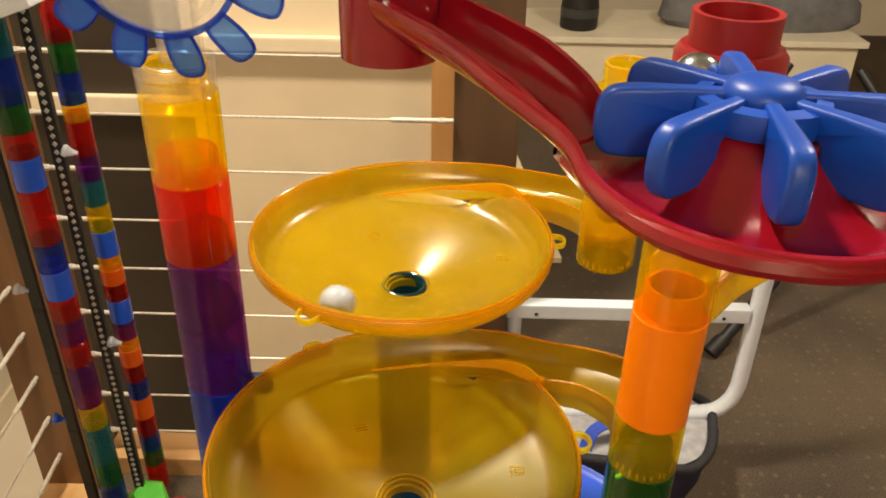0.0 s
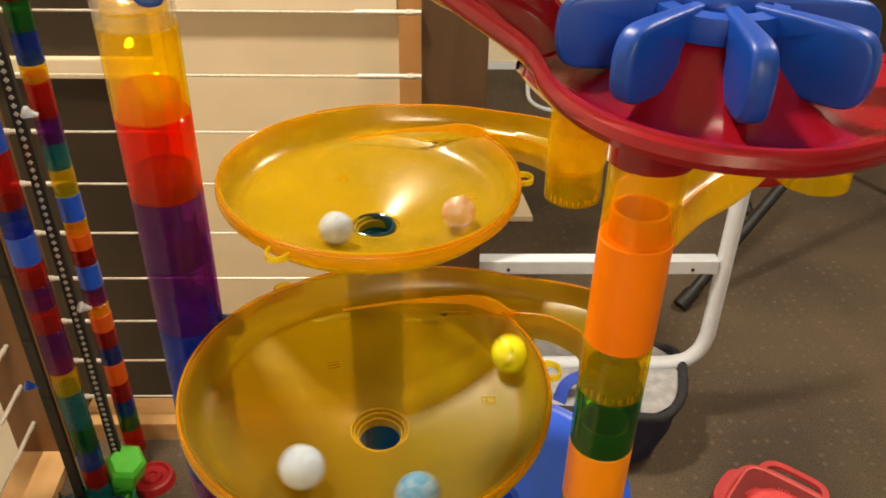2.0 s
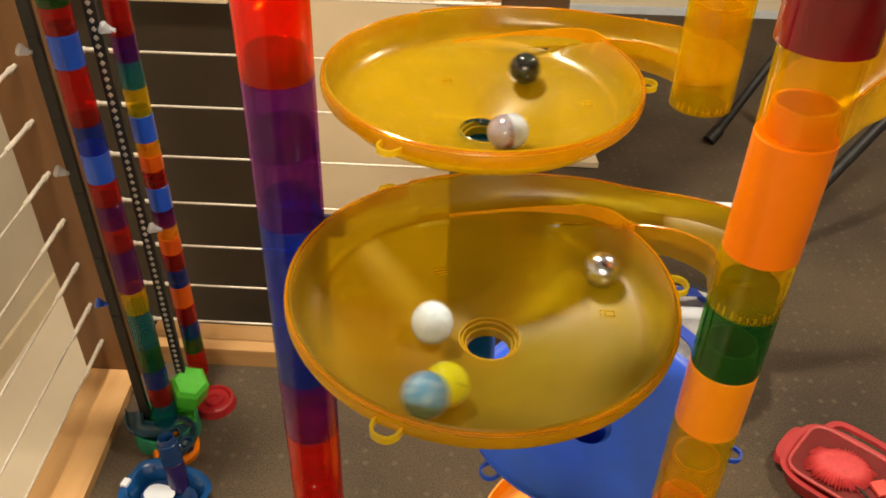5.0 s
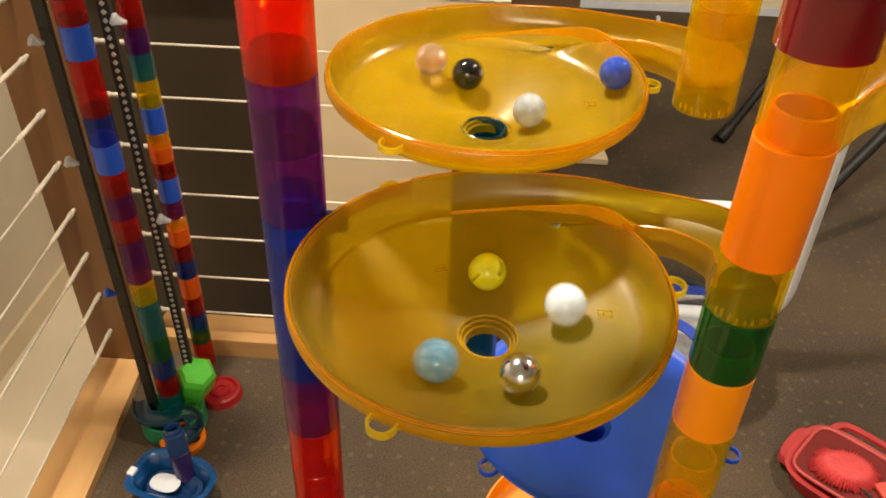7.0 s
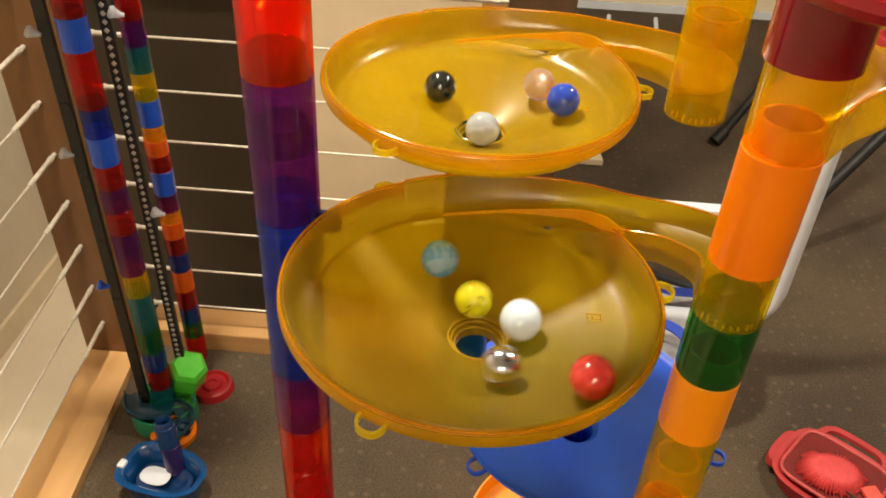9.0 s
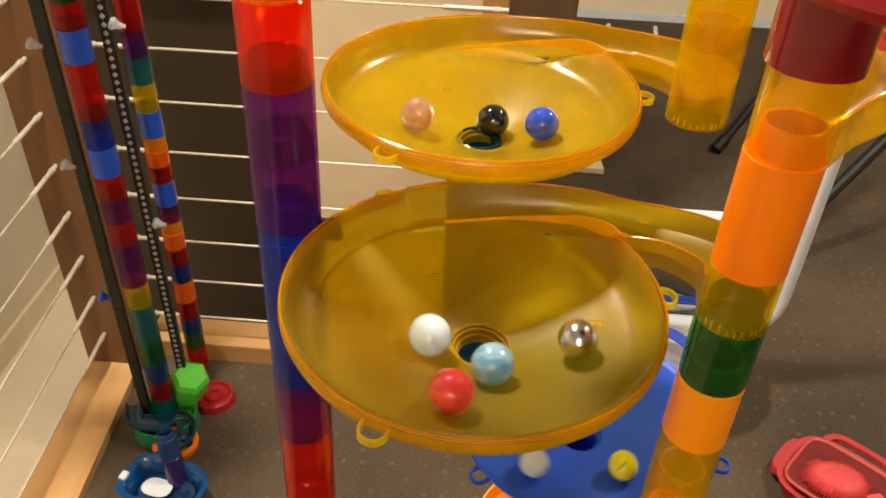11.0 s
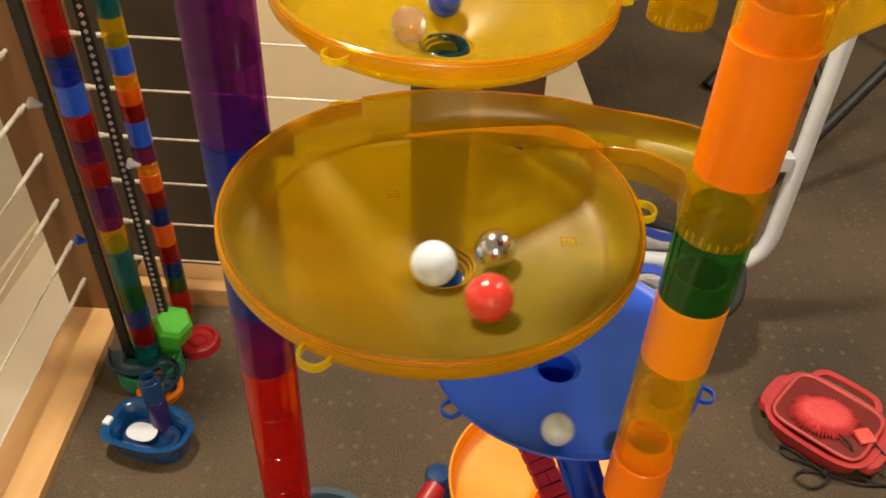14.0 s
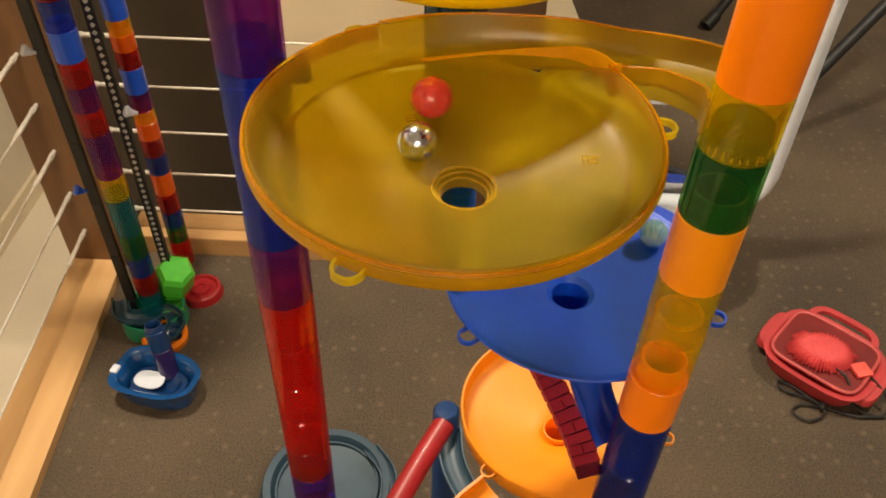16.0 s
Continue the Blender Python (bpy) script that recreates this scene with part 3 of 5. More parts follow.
while z > 0.06:
    OT.append((max(0.02, z - 0.04), z, "tube", (BLUE_CLEAR, YELLOW, RED_CLEAR)[int(z * 25) % 3], ""))
    z -= 0.04
orange_tower = tower("tube_tower", "tall stacked tubes in clear yellow, opaque orange and dark green", "tube tower", (0.194, 0.347, 0.02), (0.2002, 0.347, 1.034), OT, 0.0140, "marble run towers")
teeth(orange_tower, (0.0054, 0.0), 0.9338 - 0.02, 0.0132)

# small dishes under the amber ones
C_AT, D_AT = (0.1685, 0.4295, 0.7830), (0.1830, 0.4650, 0.6050)


def plain_dish(name, at, label, material, depth, wall, hole, clips):
    ob = thing(name, label, "marble run funnel", "marble run funnel dishes", pose(*at))
    hx, hy, hr = hole
    cone = [(r, -wall - depth * (1 - (r / 0.070) ** 1.2)) for r in (0.070, 0.060, 0.048, 0.036, 0.024, hr + 0.003)]
    up = [(0.0768, -0.001), (0.0762, 0.0), (0.0750, -0.0005), (0.0738, -wall * 0.8)] + cone + [(hr, cone[-1][1] - 0.003), (hr, cone[-1][1] - 0.014)]
    down = [(hr + 0.0014, cone[-1][1] - 0.014)] + [(r + 0.001, z - 0.0016) for r, z in reversed(cone)] + [(0.0752, -wall * 0.8 - 0.001)]
    part("bowl", off_centre(lathe(up + down, 96), hx, hy), material, ob)
    low = cone[-1][1] - 0.012
    part("drain_cup", lathe([(0.0, low - 0.016), (hr + 0.0016, low - 0.016), (hr + 0.0028, low), (hr + 0.0016, low), (hr + 0.0006, low - 0.0145), (0.0, low - 0.0145)], 32, pose(hx, hy, 0), closed=False), material, ob)
    for a in clips:
        part("clip_loop", clip_loop(a), material, ob)
    return ob


dish_c = plain_dish("flat_dish", C_AT, "flat opaque blue plastic dish with a drain hole", BLUE_DISC, 0.004, 0.0022, (-0.0045, -0.0100, 0.0105), (218, 340, 98))
dish_d = plain_dish("deep_dish", D_AT, "opaque orange plastic bowl under the blue dish", ORANGE_BOWL, 0.016, 0.018, (0, 0, 0.0105), (345, 105, 225))
funnel_leg = tower("dish_support", "short stacked tubes under the orange bowl", "tube tower", (0.183, 0.465, 0.02), (0.183, 0.465, 0.575),
                   [(0.02 + 0.078 * i, 0.098 + 0.078 * i, "tube", (ORANGE, BLUE_CLEAR)[i % 2], "") for i in range(7)], 0.0150, "marble run towers")

# brick-patterned ramp and blue slide inside the orange bowl
brick_ramp = thing("brick_ramp", "dark red ramp moulded like a brick wall, leaning in the bowl", "ramp", at=pose(0.162, 0.387, 0.705))
ramp_path = smooth_path([(-0.028, 0.034, 0.050), (-0.017, 0.024, 0.036), (-0.003, 0.006, 0.020), (0.010, -0.018, 0.008), (0.018, -0.040, 0.000)], 4)
part("deck", sweep(ramp_path, [(-0.0075, -0.002), (0.0075, -0.002), (0.0075, 0.0), (-0.0075, 0.0)]), solid("dark_red_joint", (0.12, 0.004, 0.010), 0.4), brick_ramp)
BRICK_RED = solid("brick_red_plastic", (0.42, 0.025, 0.045), 0.3, 0, 0.12, 60, 0, 0.3)
for i in range(0, len(ramp_path) - 2):
    a, b = ramp_path[i], ramp_path[i + 1]
    d = (b - a) * 0.88
    for w0, w1 in (((-0.0078, 0.0078),) if i % 2 == 0 else ((-0.0078, -0.0004), (0.0004, 0.0078))):
        part("brick", sweep([a, a + d], [(w0, -0.0035), (w1, -0.0035), (w1, 0.0012), (w0, 0.0012)]), BRICK_RED, brick_ramp, smooth=False)
slide = thing("blue_slide", "dark blue plastic slide beside the brick ramp", "slide", at=pose(0.196, 0.405, 0.700))
part("trough", sweep(smooth_path([(-0.028, 0.022, 0.052), (-0.018, -0.008, 0.034), (-0.010, -0.020, 0.014), (-0.002, -0.034, 0.002)], 5), channel_section(0.022, 0.003)), BLUE, slide)

# red feed: socket, chute, dish, paddle wheel
W_AT = (0.1950, 0.2930, 1.0945)
red_dish = thing("red_feed_dish", "glossy red plastic dish with chute on the orange tube tower", "marble run dish", at=pose(*W_AT))
RR = 0.0540
part("bowl", lathe([(RR - 0.0010, -0.0065), (RR, -0.0045), (RR - 0.0008, -0.0022), (RR - 0.0028, -0.0014), (RR - 0.0060, -0.0040), (RR - 0.011, -0.0060), (0.036, -0.0056), (0.028, -0.0030), (0.021, 0.0030), (0.016, 0.0080), (0.011, 0.0102), (0.0, 0.0105),
                    (0.0, 0.0080), (0.010, 0.0078), (0.014, 0.0055), (0.019, 0.0002), (0.027, -0.0062), (0.036, -0.0085), (RR - 0.006, -0.0086)], 72), RED, red_dish)
for v in red_dish.children[0].data.vertices:
    # the edge lies open where the chute comes in
    r, a = v.co.xy.length, math.degrees(math.atan2(v.co.y, v.co.x)) % 360
    if r > 0.025:
        # the left side is drawn in towards the chute
        f = 1.0 - 0.14 * math.exp(-((a - 198.0) / 36.0) ** 2) * min(1.0, (r - 0.025) / 0.02)
        v.co.x, v.co.y = v.co.x * f, v.co.y * f
    if r > RR - 0.012:
        open_k = min(1.0, max(0.0, (30.0 - abs(a - 148.0)) / 12.0))
        v.co.z = min(v.co.z, v.co.z * (1 - open_k) - 0.0072 * open_k)
part("socket", lathe([(0.0158, -0.0475), (0.0158, 0.0), (0.0143, 0.0005), (0.0143, -0.0475)], 40, pose(0.0052, 0.0540, -0.0065)), RED, red_dish)
CHUTE = [(0.0945, 0.387, 1.1130), (0.112, 0.368, 1.1095), (0.131, 0.348, 1.1050), (0.1455, 0.327, 1.1005), (0.1530, 0.305, 1.0970), (0.1565, 0.284, 1.0950), (0.1665, 0.2650, 1.0945), (0.1860, 0.2560, 1.0935)]
chute = smooth_path([(x - W_AT[0], y - W_AT[1], z - W_AT[2]) for x, y, z in CHUTE[:5]], 8)
part("chute", sweep(chute, channel_section(0.0270, 0.0030, 0.0022), scales=[1.0 - 0.42 * max(0.0, (i / (len(chute) - 1) - 0.55) / 0.45) for i in range(len(chute))]), RED, red_dish)
lip = [(-0.1085, 0.0860, 0.0205), (-0.0960, 0.0700, 0.0185), (-0.0800, 0.0510, 0.0150), (-0.0655, 0.0298, 0.0098), (-0.0480, 0.0060, 0.0034)]
for a, r, z in ((196, 0.0452, 0.0002), (212, 0.0456, -0.0010), (228, 0.0470, -0.0014), (244, 0.0490, -0.0014), (260, 0.0506, -0.0014), *((a, 0.0518, -0.0014) for a in range(276, 405, 16))):
    lip.append((r * math.cos(radians(a)), r * math.sin(radians(a)), z))
part("lip", sweep(smooth_path(lip, 6), [(-0.0020, -0.0054), (0.0008, -0.0058), (0.0019, -0.0044), (0.0022, -0.0024), (0.0017, -0.0006), (0.0006, 0.0004), (-0.0008, 0.0004), (-0.0018, -0.0008)]), RED, red_dish)
part("feed_socket", lathe([(0.0180, -0.004), (0.0180, 0.16), (0.0160, 0.16), (0.0160, -0.004)], 40, pose(CHUTE[0][0] - W_AT[0], CHUTE[0][1] - W_AT[1], 0)), RED, red_dish, "red feed tube")


def paddle_wheel(name, at, label, material, r, tall, seg=8, start=12.0, half=0.0016):
    ob = thing(name, label, "paddle wheel", "paddle wheels", at)
    part("hub", lathe([(0.0, 0.0034), (0.0045, 0.0032), (0.0080, 0.0022), (0.0098, 0.0002), (0.0100, -0.0020), (0.0085, -0.0060), (0.0, -0.0062)], 36, closed=False), material, ob)
    part("ring", lathe([(0.0125, -0.0010), (0.0165, -0.0016), (0.0172, -0.0050), (0.0165, -0.0080), (0.0150, -0.0080), (0.0150, -0.0040), (0.0125, -0.0030)], 48), material, ob)
    for i in range(seg):
        m = pose(0, 0, 0, 0, 0, start + 360 / seg * i)
        bm = bmesh.new()
        # a flat arm out of the hub that carries a hanging rounded plate
        outline = [(0.0080, 0.0), (r * 0.50, 0.0), (r * 0.84, -0.0004), (r * 0.95, -0.0022), (r, -0.0064), (r, -tall * 0.70), (r * 0.96, -tall * 0.91), (r * 0.86, -tall), (r * 0.64, -tall),
                   (r * 0.52, -tall * 0.92), (r * 0.46, -tall * 0.72), (r * 0.44, -tall * 0.48), (r * 0.37, -tall * 0.34), (0.0080, -tall * 0.28)]
        outline = [(q.x, q.z) for q in smooth_path([(x, 0, z) for x, z in outline], 3)]
        mx, mz = r * 0.72, -tall * 0.42
        layers = []
        for side, inset in ((-1.0, 1.0), (-0.93, 0.45), (-0.72, 0.10), (-0.3, 0.0), (0.3, 0.0), (0.72, 0.10), (0.93, 0.45), (1.0, 1.0)):
            y, d = half * side, 0.0016 * inset
            row = []
            for x, z in outline:
                ax, az = (mx - x if x > mx * 0.6 else 0.0), mz * min(1.0, 0.45 + x / r) - z
                g = d / max(0.001, math.hypot(ax, az)) * (1.0 if x > mx * 0.6 else 0.7)
                row.append(bm.verts.new(m @ Vector((x + ax * min(g, 0.8), y * (0.50 + 0.50 * min(1.0, x / (0.8 * r))), z + az * min(g, 0.8)))))
            layers.append(row)
        n = len(outline)
        bm.faces.new(layers[0])
        bm.faces.new(list(reversed(layers[-1])))
        for a, b in zip(layers, layers[1:]):
            for j in range(n):
                bm.faces.new((a[j], b[j], b[(j + 1) % n], a[(j + 1) % n]))
        part("blade", bm, material, ob)
    return ob


blue_wheel = paddle_wheel("paddle_wheel", pose(W_AT[0], W_AT[1], W_AT[2] + 0.0170), "glossy blue plastic paddle wheel turning over the red dish", WHEEL_BLUE, 0.0405, 0.0190, 8, 40.0, 0.0030)


def water_wheel(at, material, edge):
    """An upright wheel: hub, thin disc, rim ring and twelve rounded paddles in its plane."""
    ob = thing("paddle_wheel", "pale see-through blue paddle wheel on a clear holder", "paddle wheel", "paddle wheels", at)
    turn = pose(0, 0, 0, 90, 0, 0)
    part("hub", lathe([(0.0, 0.004), (0.006, 0.004), (0.007, 0.002), (0.007, -0.004), (0.0, -0.004)], 32, turn, closed=False), material, ob)
    part("disc", lathe([(0.007, 0.0006), (0.030, 0.0006), (0.030, -0.0006), (0.007, -0.0006)], 64, turn), CLEAR, ob)
    part("ring", lathe([(q[0] + 0.0308, q[1] * 2.2) for q in circle(0.0012, 8)], 64, turn), edge, ob)
    shape = smooth_path([(-0.0045, 0, -0.030), (-0.0056, 0, -0.036), (-0.0056, 0, -0.042), (-0.0040, 0, -0.0460), (0.0, 0, -0.0470), (0.0040, 0, -0.0460), (0.0056, 0, -0.042), (0.0056, 0, -0.036), (0.0045, 0, -0.030)], 3)
    for i in range(12):
        m = pose(0, 0, 0, 0, 30 * i - 7, 0)
        bm = bmesh.new()
        layers = [[bm.verts.new(m @ Vector((p.x, y, p.z))) for p in shape] for y in (-0.0007, 0.0007)]
        bm.faces.new(layers[0])
        bm.faces.new(list(reversed(layers[1])))
        n = len(shape)
        for j in range(n):
            bm.faces.new((layers[0][j], layers[1][j], layers[1][(j + 1) % n], layers[0][(j + 1) % n]))
        blade = part("blade", bm, material, ob)
        part("blade_edge", sweep([m @ p for p in shape], circle(0.0007, 6)), edge, blade)
    return ob


water_wheel(pose(0.0176, 0.3660, 1.1297, 14, 0, -8), ICE_BLUE, BLUE_CLEAR)
holder = thing("clear_holder", "colourless plastic wheel holder on the tube tower", "holder", at=pose(0.0125, 0.393, 1.0803))
part("stem", lathe([(0.0085, 0.004), (0.0085, 0.060), (0.0073, 0.060), (0.0073, 0.004)], 32, pose(0.002, 0.004, 0)), CLEAR, holder)
part("collar_ring", lathe([(0.0152, 0.0002), (0.0152, 0.006), (0.0138, 0.006), (0.0138, 0.0002)], 40), CLEAR, holder)
part("side_loop", rod(smooth_path([(0.009, 0, 0.020), (0.0165, -0.002, 0.026), (0.020, -0.003, 0.040), (0.020, -0.003, 0.060)], 5), 0.0016), CLEAR, holder)

# the tube that feeds the upper amber dish, the red cup above it, and the side trough
feed_tower = tower("tube_tower", "short clear yellow tube at the end of the trough", "tube tower", (0.1950, 0.4480, 0.9700), (0.1950, 0.4480, 1.06),
      [(0.9700, 1.0070, "tube", YELLOW, ""), (1.0070, 1.0600, "tube", YELLOW, "")], 0.0142, "marble run towers")
teeth(feed_tower, (0, 0), 0.0002, 0.0134)
part_cup = thing("red_cup", "bright red plastic coupling cup", "coupling", "red couplings", pose(0.212, 0.372, 1.0860))
part("body", lathe([(0.0190, -0.018), (0.0190, 0.012), (0.0172, 0.0145), (0.0150, 0.0145), (0.0150, 0.0260), (0.0128, 0.0260), (0.0128, -0.018)], 40), RED_BRIGHT, part_cup)
part("spout", lathe([(0.0060, 0.0), (0.0060, 0.014), (0.0045, 0.014), (0.0045, 0.0)], 24, pose(0.012, -0.014, -0.002, 90, 0, 30)), RED_BRIGHT, part_cup)
copy_thing(part_cup, pose(0.295, 0.472, 0.990))
side_trough = thing("side_trough", "clear yellow curved trough between two tubes", "trough", at=pose(0.201, 0.347, 0.985))
side_path = smooth_path([(0.005, 0.013, 0.018), (0.024, 0.034, 0.019), (0.047, 0.052, 0.021), (0.068, 0.078, 0.024), (0.076, 0.110, 0.028)], 6)
part("trough", sweep(side_path, channel_section(0.0270, 0.015)), AMBER, side_trough)
for s in (-1, 1):
    edge = []
    for i, p in enumerate(side_path):
        d = (side_path[min(i + 1, len(side_path) - 1)] - side_path[max(i - 1, 0)]).normalized()
        edge.append(p + Vector((d.y, -d.x, 0)) * (0.0137 * s) + Vector((0, 0, 0.0152)))
    part("wall_edge", rod(edge, 0.0008, 8), AMBER_RIM, side_trough)
tower("tube_tower", "short clear yellow tube hanging under the red dish", "tube tower", (0.286, 0.394, 1.007), (0.286, 0.394, 1.060),
      [(1.0070, 1.0530, "tube", YELLOW, "")], 0.0150, "marble run towers")

# ---- the marble lift by the corner post ----
P, Y, R_, B_, G_, T_, O_ = PURPLE, YELLOW, RED_CLEAR, BLUE, GREEN_CLEAR, TEAL_CLEAR, ORANGE_CLEAR
LIFT1 = [(0.05, 0.083, T_), (0.083, 0.125, R_), (0.125, 0.166, BLUE_CLEAR), (0.166, 0.218, G_), (0.218, 0.292, T_), (0.292, 0.336, Y), (0.336, 0.415, P), (0.415, 0.456, R_), (0.456, 0.496, P),
         (0.496, 0.535, R_), (0.535, 0.58, B_), (0.58, 0.624, BLUE_CLEAR), (0.624, 0.666, R_), (0.666, 0.706, R_), (0.706, 0.751, B_), (0.751, 0.786, R_), (0.786, 0.824, G_), (0.824, 0.882, BLUE_CLEAR), (0.882, 0.926, T_)]
LIFT2 = [(0.047, 0.105, R_), (0.105, 0.141, G_), (0.141, 0.175, BLUE_CLEAR), (0.175, 0.215, R_), (0.215, 0.259, O_), (0.259, 0.296, BLUE_CLEAR), (0.296, 0.33, R_), (0.33, 0.361, O_), (0.361, 0.384, Y), (0.384, 0.417, P),
         (0.417, 0.46, B_), (0.46, 0.49, R_), (0.49, 0.516, O_), (0.516, 0.541, Y), (0.541, 0.584, B_), (0.584, 0.628, Y), (0.628, 0.669, T_), (0.669, 0.708, P), (0.708, 0.76, R_), (0.76, 0.785, Y), (0.785, 0.83, BLUE_CLEAR),
         (0.83, 0.872, G_), (0.872, 0.915, R_)]
for pieces, (x, y), r, lab in ((LIFT1, (-0.441, 1.050), 0.0195, "column of red, blue, green and purple tubes beside a rail"),
                               (LIFT2, (-0.415, 1.160), 0.0175, "column of yellow, red, blue and orange tubes behind a rail")):
    tower("tube_tower", lab, "tube tower", (x, y, 0.05), (x, y, 0.9), [(a, b, "tube", m, "") for a, b, m in pieces], r, "lift tube columns")


LINK = solid("pale_chain_links", (0.40, 0.38, 0.34), 0.4)


def chain_rail(x, y, x2, y2, label, links):
    ob = thing("lift_rail", label, "rail", "lift rails", pose(x, y, 0.04))
    path = [Vector((0, 0, 0)), Vector((x2 - x, y2 - y, 0.93))]
    part("rail", sweep(path, [(-0.0080, -0.004), (0.0080, -0.004), (0.0080, 0.004), (-0.0080, 0.004)], up=(0, 1, 0)), BLACK, ob, smooth=False)
    for e in path:
        part("end_cap", box((-0.0080, -0.006, -0.010), (0.0080, 0.006, 0.010), 0.0015, Matrix.Translation(e)), BLACK, ob)
    if not links:
        for i in range(1, 8):
            part("joint_collar", box((-0.0072, -0.005, -0.004), (0.0072, 0.005, 0.004), 0.001, Matrix.Translation(path[1] * (i / 8))), BLACK, ob)
    if links:
        first = part("chain_link", box((-0.0028, -0.0060, -0.0026), (0.0028, -0.0042, 0.0026), 0, pose(0, 0, 0, 0, 45, 0)), LINK, ob, smooth=False)
        first.location = path[1] * (0.5 / links)
        for i in range(1, links):
            o = new("chain_link", first.data)
            o.parent, o.location = ob, path[1] * ((i + 0.5) / links)
    return ob


chain_rail(-0.4790, 1.052, -0.481, 1.052, "plain black plastic lift rail beside a tube column", 0)
chain_rail(-0.4130, 1.085, -0.413, 1.085, "black plastic lift rail with a link chain between tube columns", 80)
PIN = clear_plastic("frosted_clip_plastic", (0.75, 0.78, 0.85), 0.6, 0.3, (0.9, 0.92, 0.98), 0.4)
for x, y, z, m, lab in ((-0.497, 1.046, 0.725, PIN, "frosted plastic clip on the lift rail"), (-0.497, 1.046, 0.545, PIN, "frosted plastic clip on the lift rail"), (-0.497, 1.046, 0.303, BLUE, "blue plastic clip on the lift rail"),
                        (-0.398, 1.080, 0.745, PIN, "frosted plastic clip on the lift rail"), (-0.398, 1.080, 0.430, PIN, "frosted plastic clip on the lift rail")):
    pin = thing("rail_clip", lab, "clip", "lift rail clips", pose(x, y, z))
    part("cap", lathe([(0.0, 0.008), (0.007, 0.007), (0.009, 0.003), (0.006, -0.002), (0.004, -0.008), (0.0, -0.009)], 16, pose(0, 0, 0, 20, -60, 0), closed=False), m, pin)
    part("tail", rod([(0, 0, 0), (0.012, 0.002, -0.003)], 0.003, 8), m, pin)
white_top = thing("lift_cover", "white plastic cover at the top of the lift", "cover", at=pose(-0.406, 1.010, 0.940, 0, -19, 0))
part("shell", box((-0.120, -0.060, 0.0), (0.078, 0.045, 0.045), 0.006), WHITE_METAL, white_top)
part("lid_edge", box((-0.122, -0.062, 0.0455), (0.080, 0.047, 0.052), 0.002), WHITE_METAL, white_top)

# lift base, green elbow, red disc, curved pieces and the blue boat-shaped tray
elbow = thing("green_elbow_block", "bright lime green angular plastic elbow at the lift base", "elbow block", at=pose(-0.410, 1.092, 0.0) @ Matrix.Scale(0.88, 4))
bm = bmesh.new()
add_lathe(bm, [(0.0, -0.050), (0.026, -0.050), (0.038, -0.036), (0.038, 0.030), (0.030, 0.042), (0.0, 0.042)], 6, pose(0.006, -0.008, 0.090, 24, 16, 10), closed=False)
part("block", bm, GREEN, elbow, smooth=False)
part("spout", sweep([Vector((0.020, -0.030, 0.036)), Vector((-0.020, -0.042, 0.034)), Vector((-0.070, -0.036, 0.032)), Vector((-0.105, -0.022, 0.034))], channel_section(0.034, 0.004, 0.003)), GREEN, elbow, smooth=False)
part("foot", lathe([(0.020, 0.0), (0.020, 0.004), (0.018, 0.030), (0.016, 0.030), (0.016, 0.0)], 24, pose(-0.012, -0.012, 0)), GREEN, elbow)
base_tray = thing("round_tray", "green and teal plastic base tray under the lift", "base", at=pose(-0.445, 1.050, 0.0))
part("tray", lathe([(0.0, 0.006), (0.048, 0.006), (0.052, 0.034), (0.056, 0.034), (0.058, 0.0), (0.0, 0.0)], 40, closed=False), solid("teal_green_plastic", (0.02, 0.22, 0.12), 0.3, 0, 0.1, 30, 0, 0.3), base_tray)
part("cup", lathe([(0.024, 0.006), (0.024, 0.052), (0.021, 0.052), (0.021, 0.006)], 32), TEAL_CLEAR, base_tray)
red_disc = thing("red_base_disc", "round red plastic base with raised rings", "base", at=pose(-0.381, 1.122, 0.0))
part("disc", lathe([(0.0, 0.012), (0.009, 0.012), (0.010, 0.016), (0.016, 0.016), (0.018, 0.010), (0.028, 0.010), (0.031, 0.016), (0.036, 0.014), (0.040, 0.0), (0.0, 0.0)], 48, closed=False), RED_BRIGHT, red_disc)
curve_piece = thing("curved_trough", "smoky blue plastic S-shaped trough on the carpet", "trough", at=pose(-0.438, 1.030, 0.0))
part("trough", sweep(smooth_path([(-0.065, 0.030, 0.045), (-0.045, -0.010, 0.043), (-0.005, -0.012, 0.042), (0.025, 0.005, 0.041), (0.050, -0.020, 0.040), (0.035, -0.058, 0.039), (0.008, -0.062, 0.038)], 6), channel_section(0.026, 0.006, 0.002)),
     clear_plastic("smoky_blue_plastic", (0.05, 0.14, 0.22), 0.7, 0.2, (0.3, 0.45, 0.55), 0.4), curve_piece)
for x, y in ((-0.062, 0.025), (0.048, -0.030)):
    part("leg", lathe([(0.010, 0.0), (0.010, 0.034), (0.008, 0.034), (0.008, 0.0)], 20, pose(x, y, 0)), BLUE_CLEAR, curve_piece)
DEEP_PURPLE = solid("deep_purple_plastic", (0.025, 0.012, 0.085), 0.3)
orange_ring = thing("orange_ring_base", "orange plastic ring base on the carpet", "base", at=pose(-0.414, 1.006, 0.0))
part("ring", lathe([(0.026, 0.0), (0.038, 0.0), (0.040, 0.012), (0.035, 0.018), (0.026, 0.016)], 40), ORANGE, orange_ring)
tower("tube_tower", "short dark blue and purple tube leaning out of the tray", "tube tower", (-0.376, 0.918, 0.020), (-0.389, 0.936, 0.12), [(0.020, 0.075, "tube", DEEP_PURPLE, ""), (0.075, 0.112, "tube", NAVY, "")], 0.0165, "marble run towers")
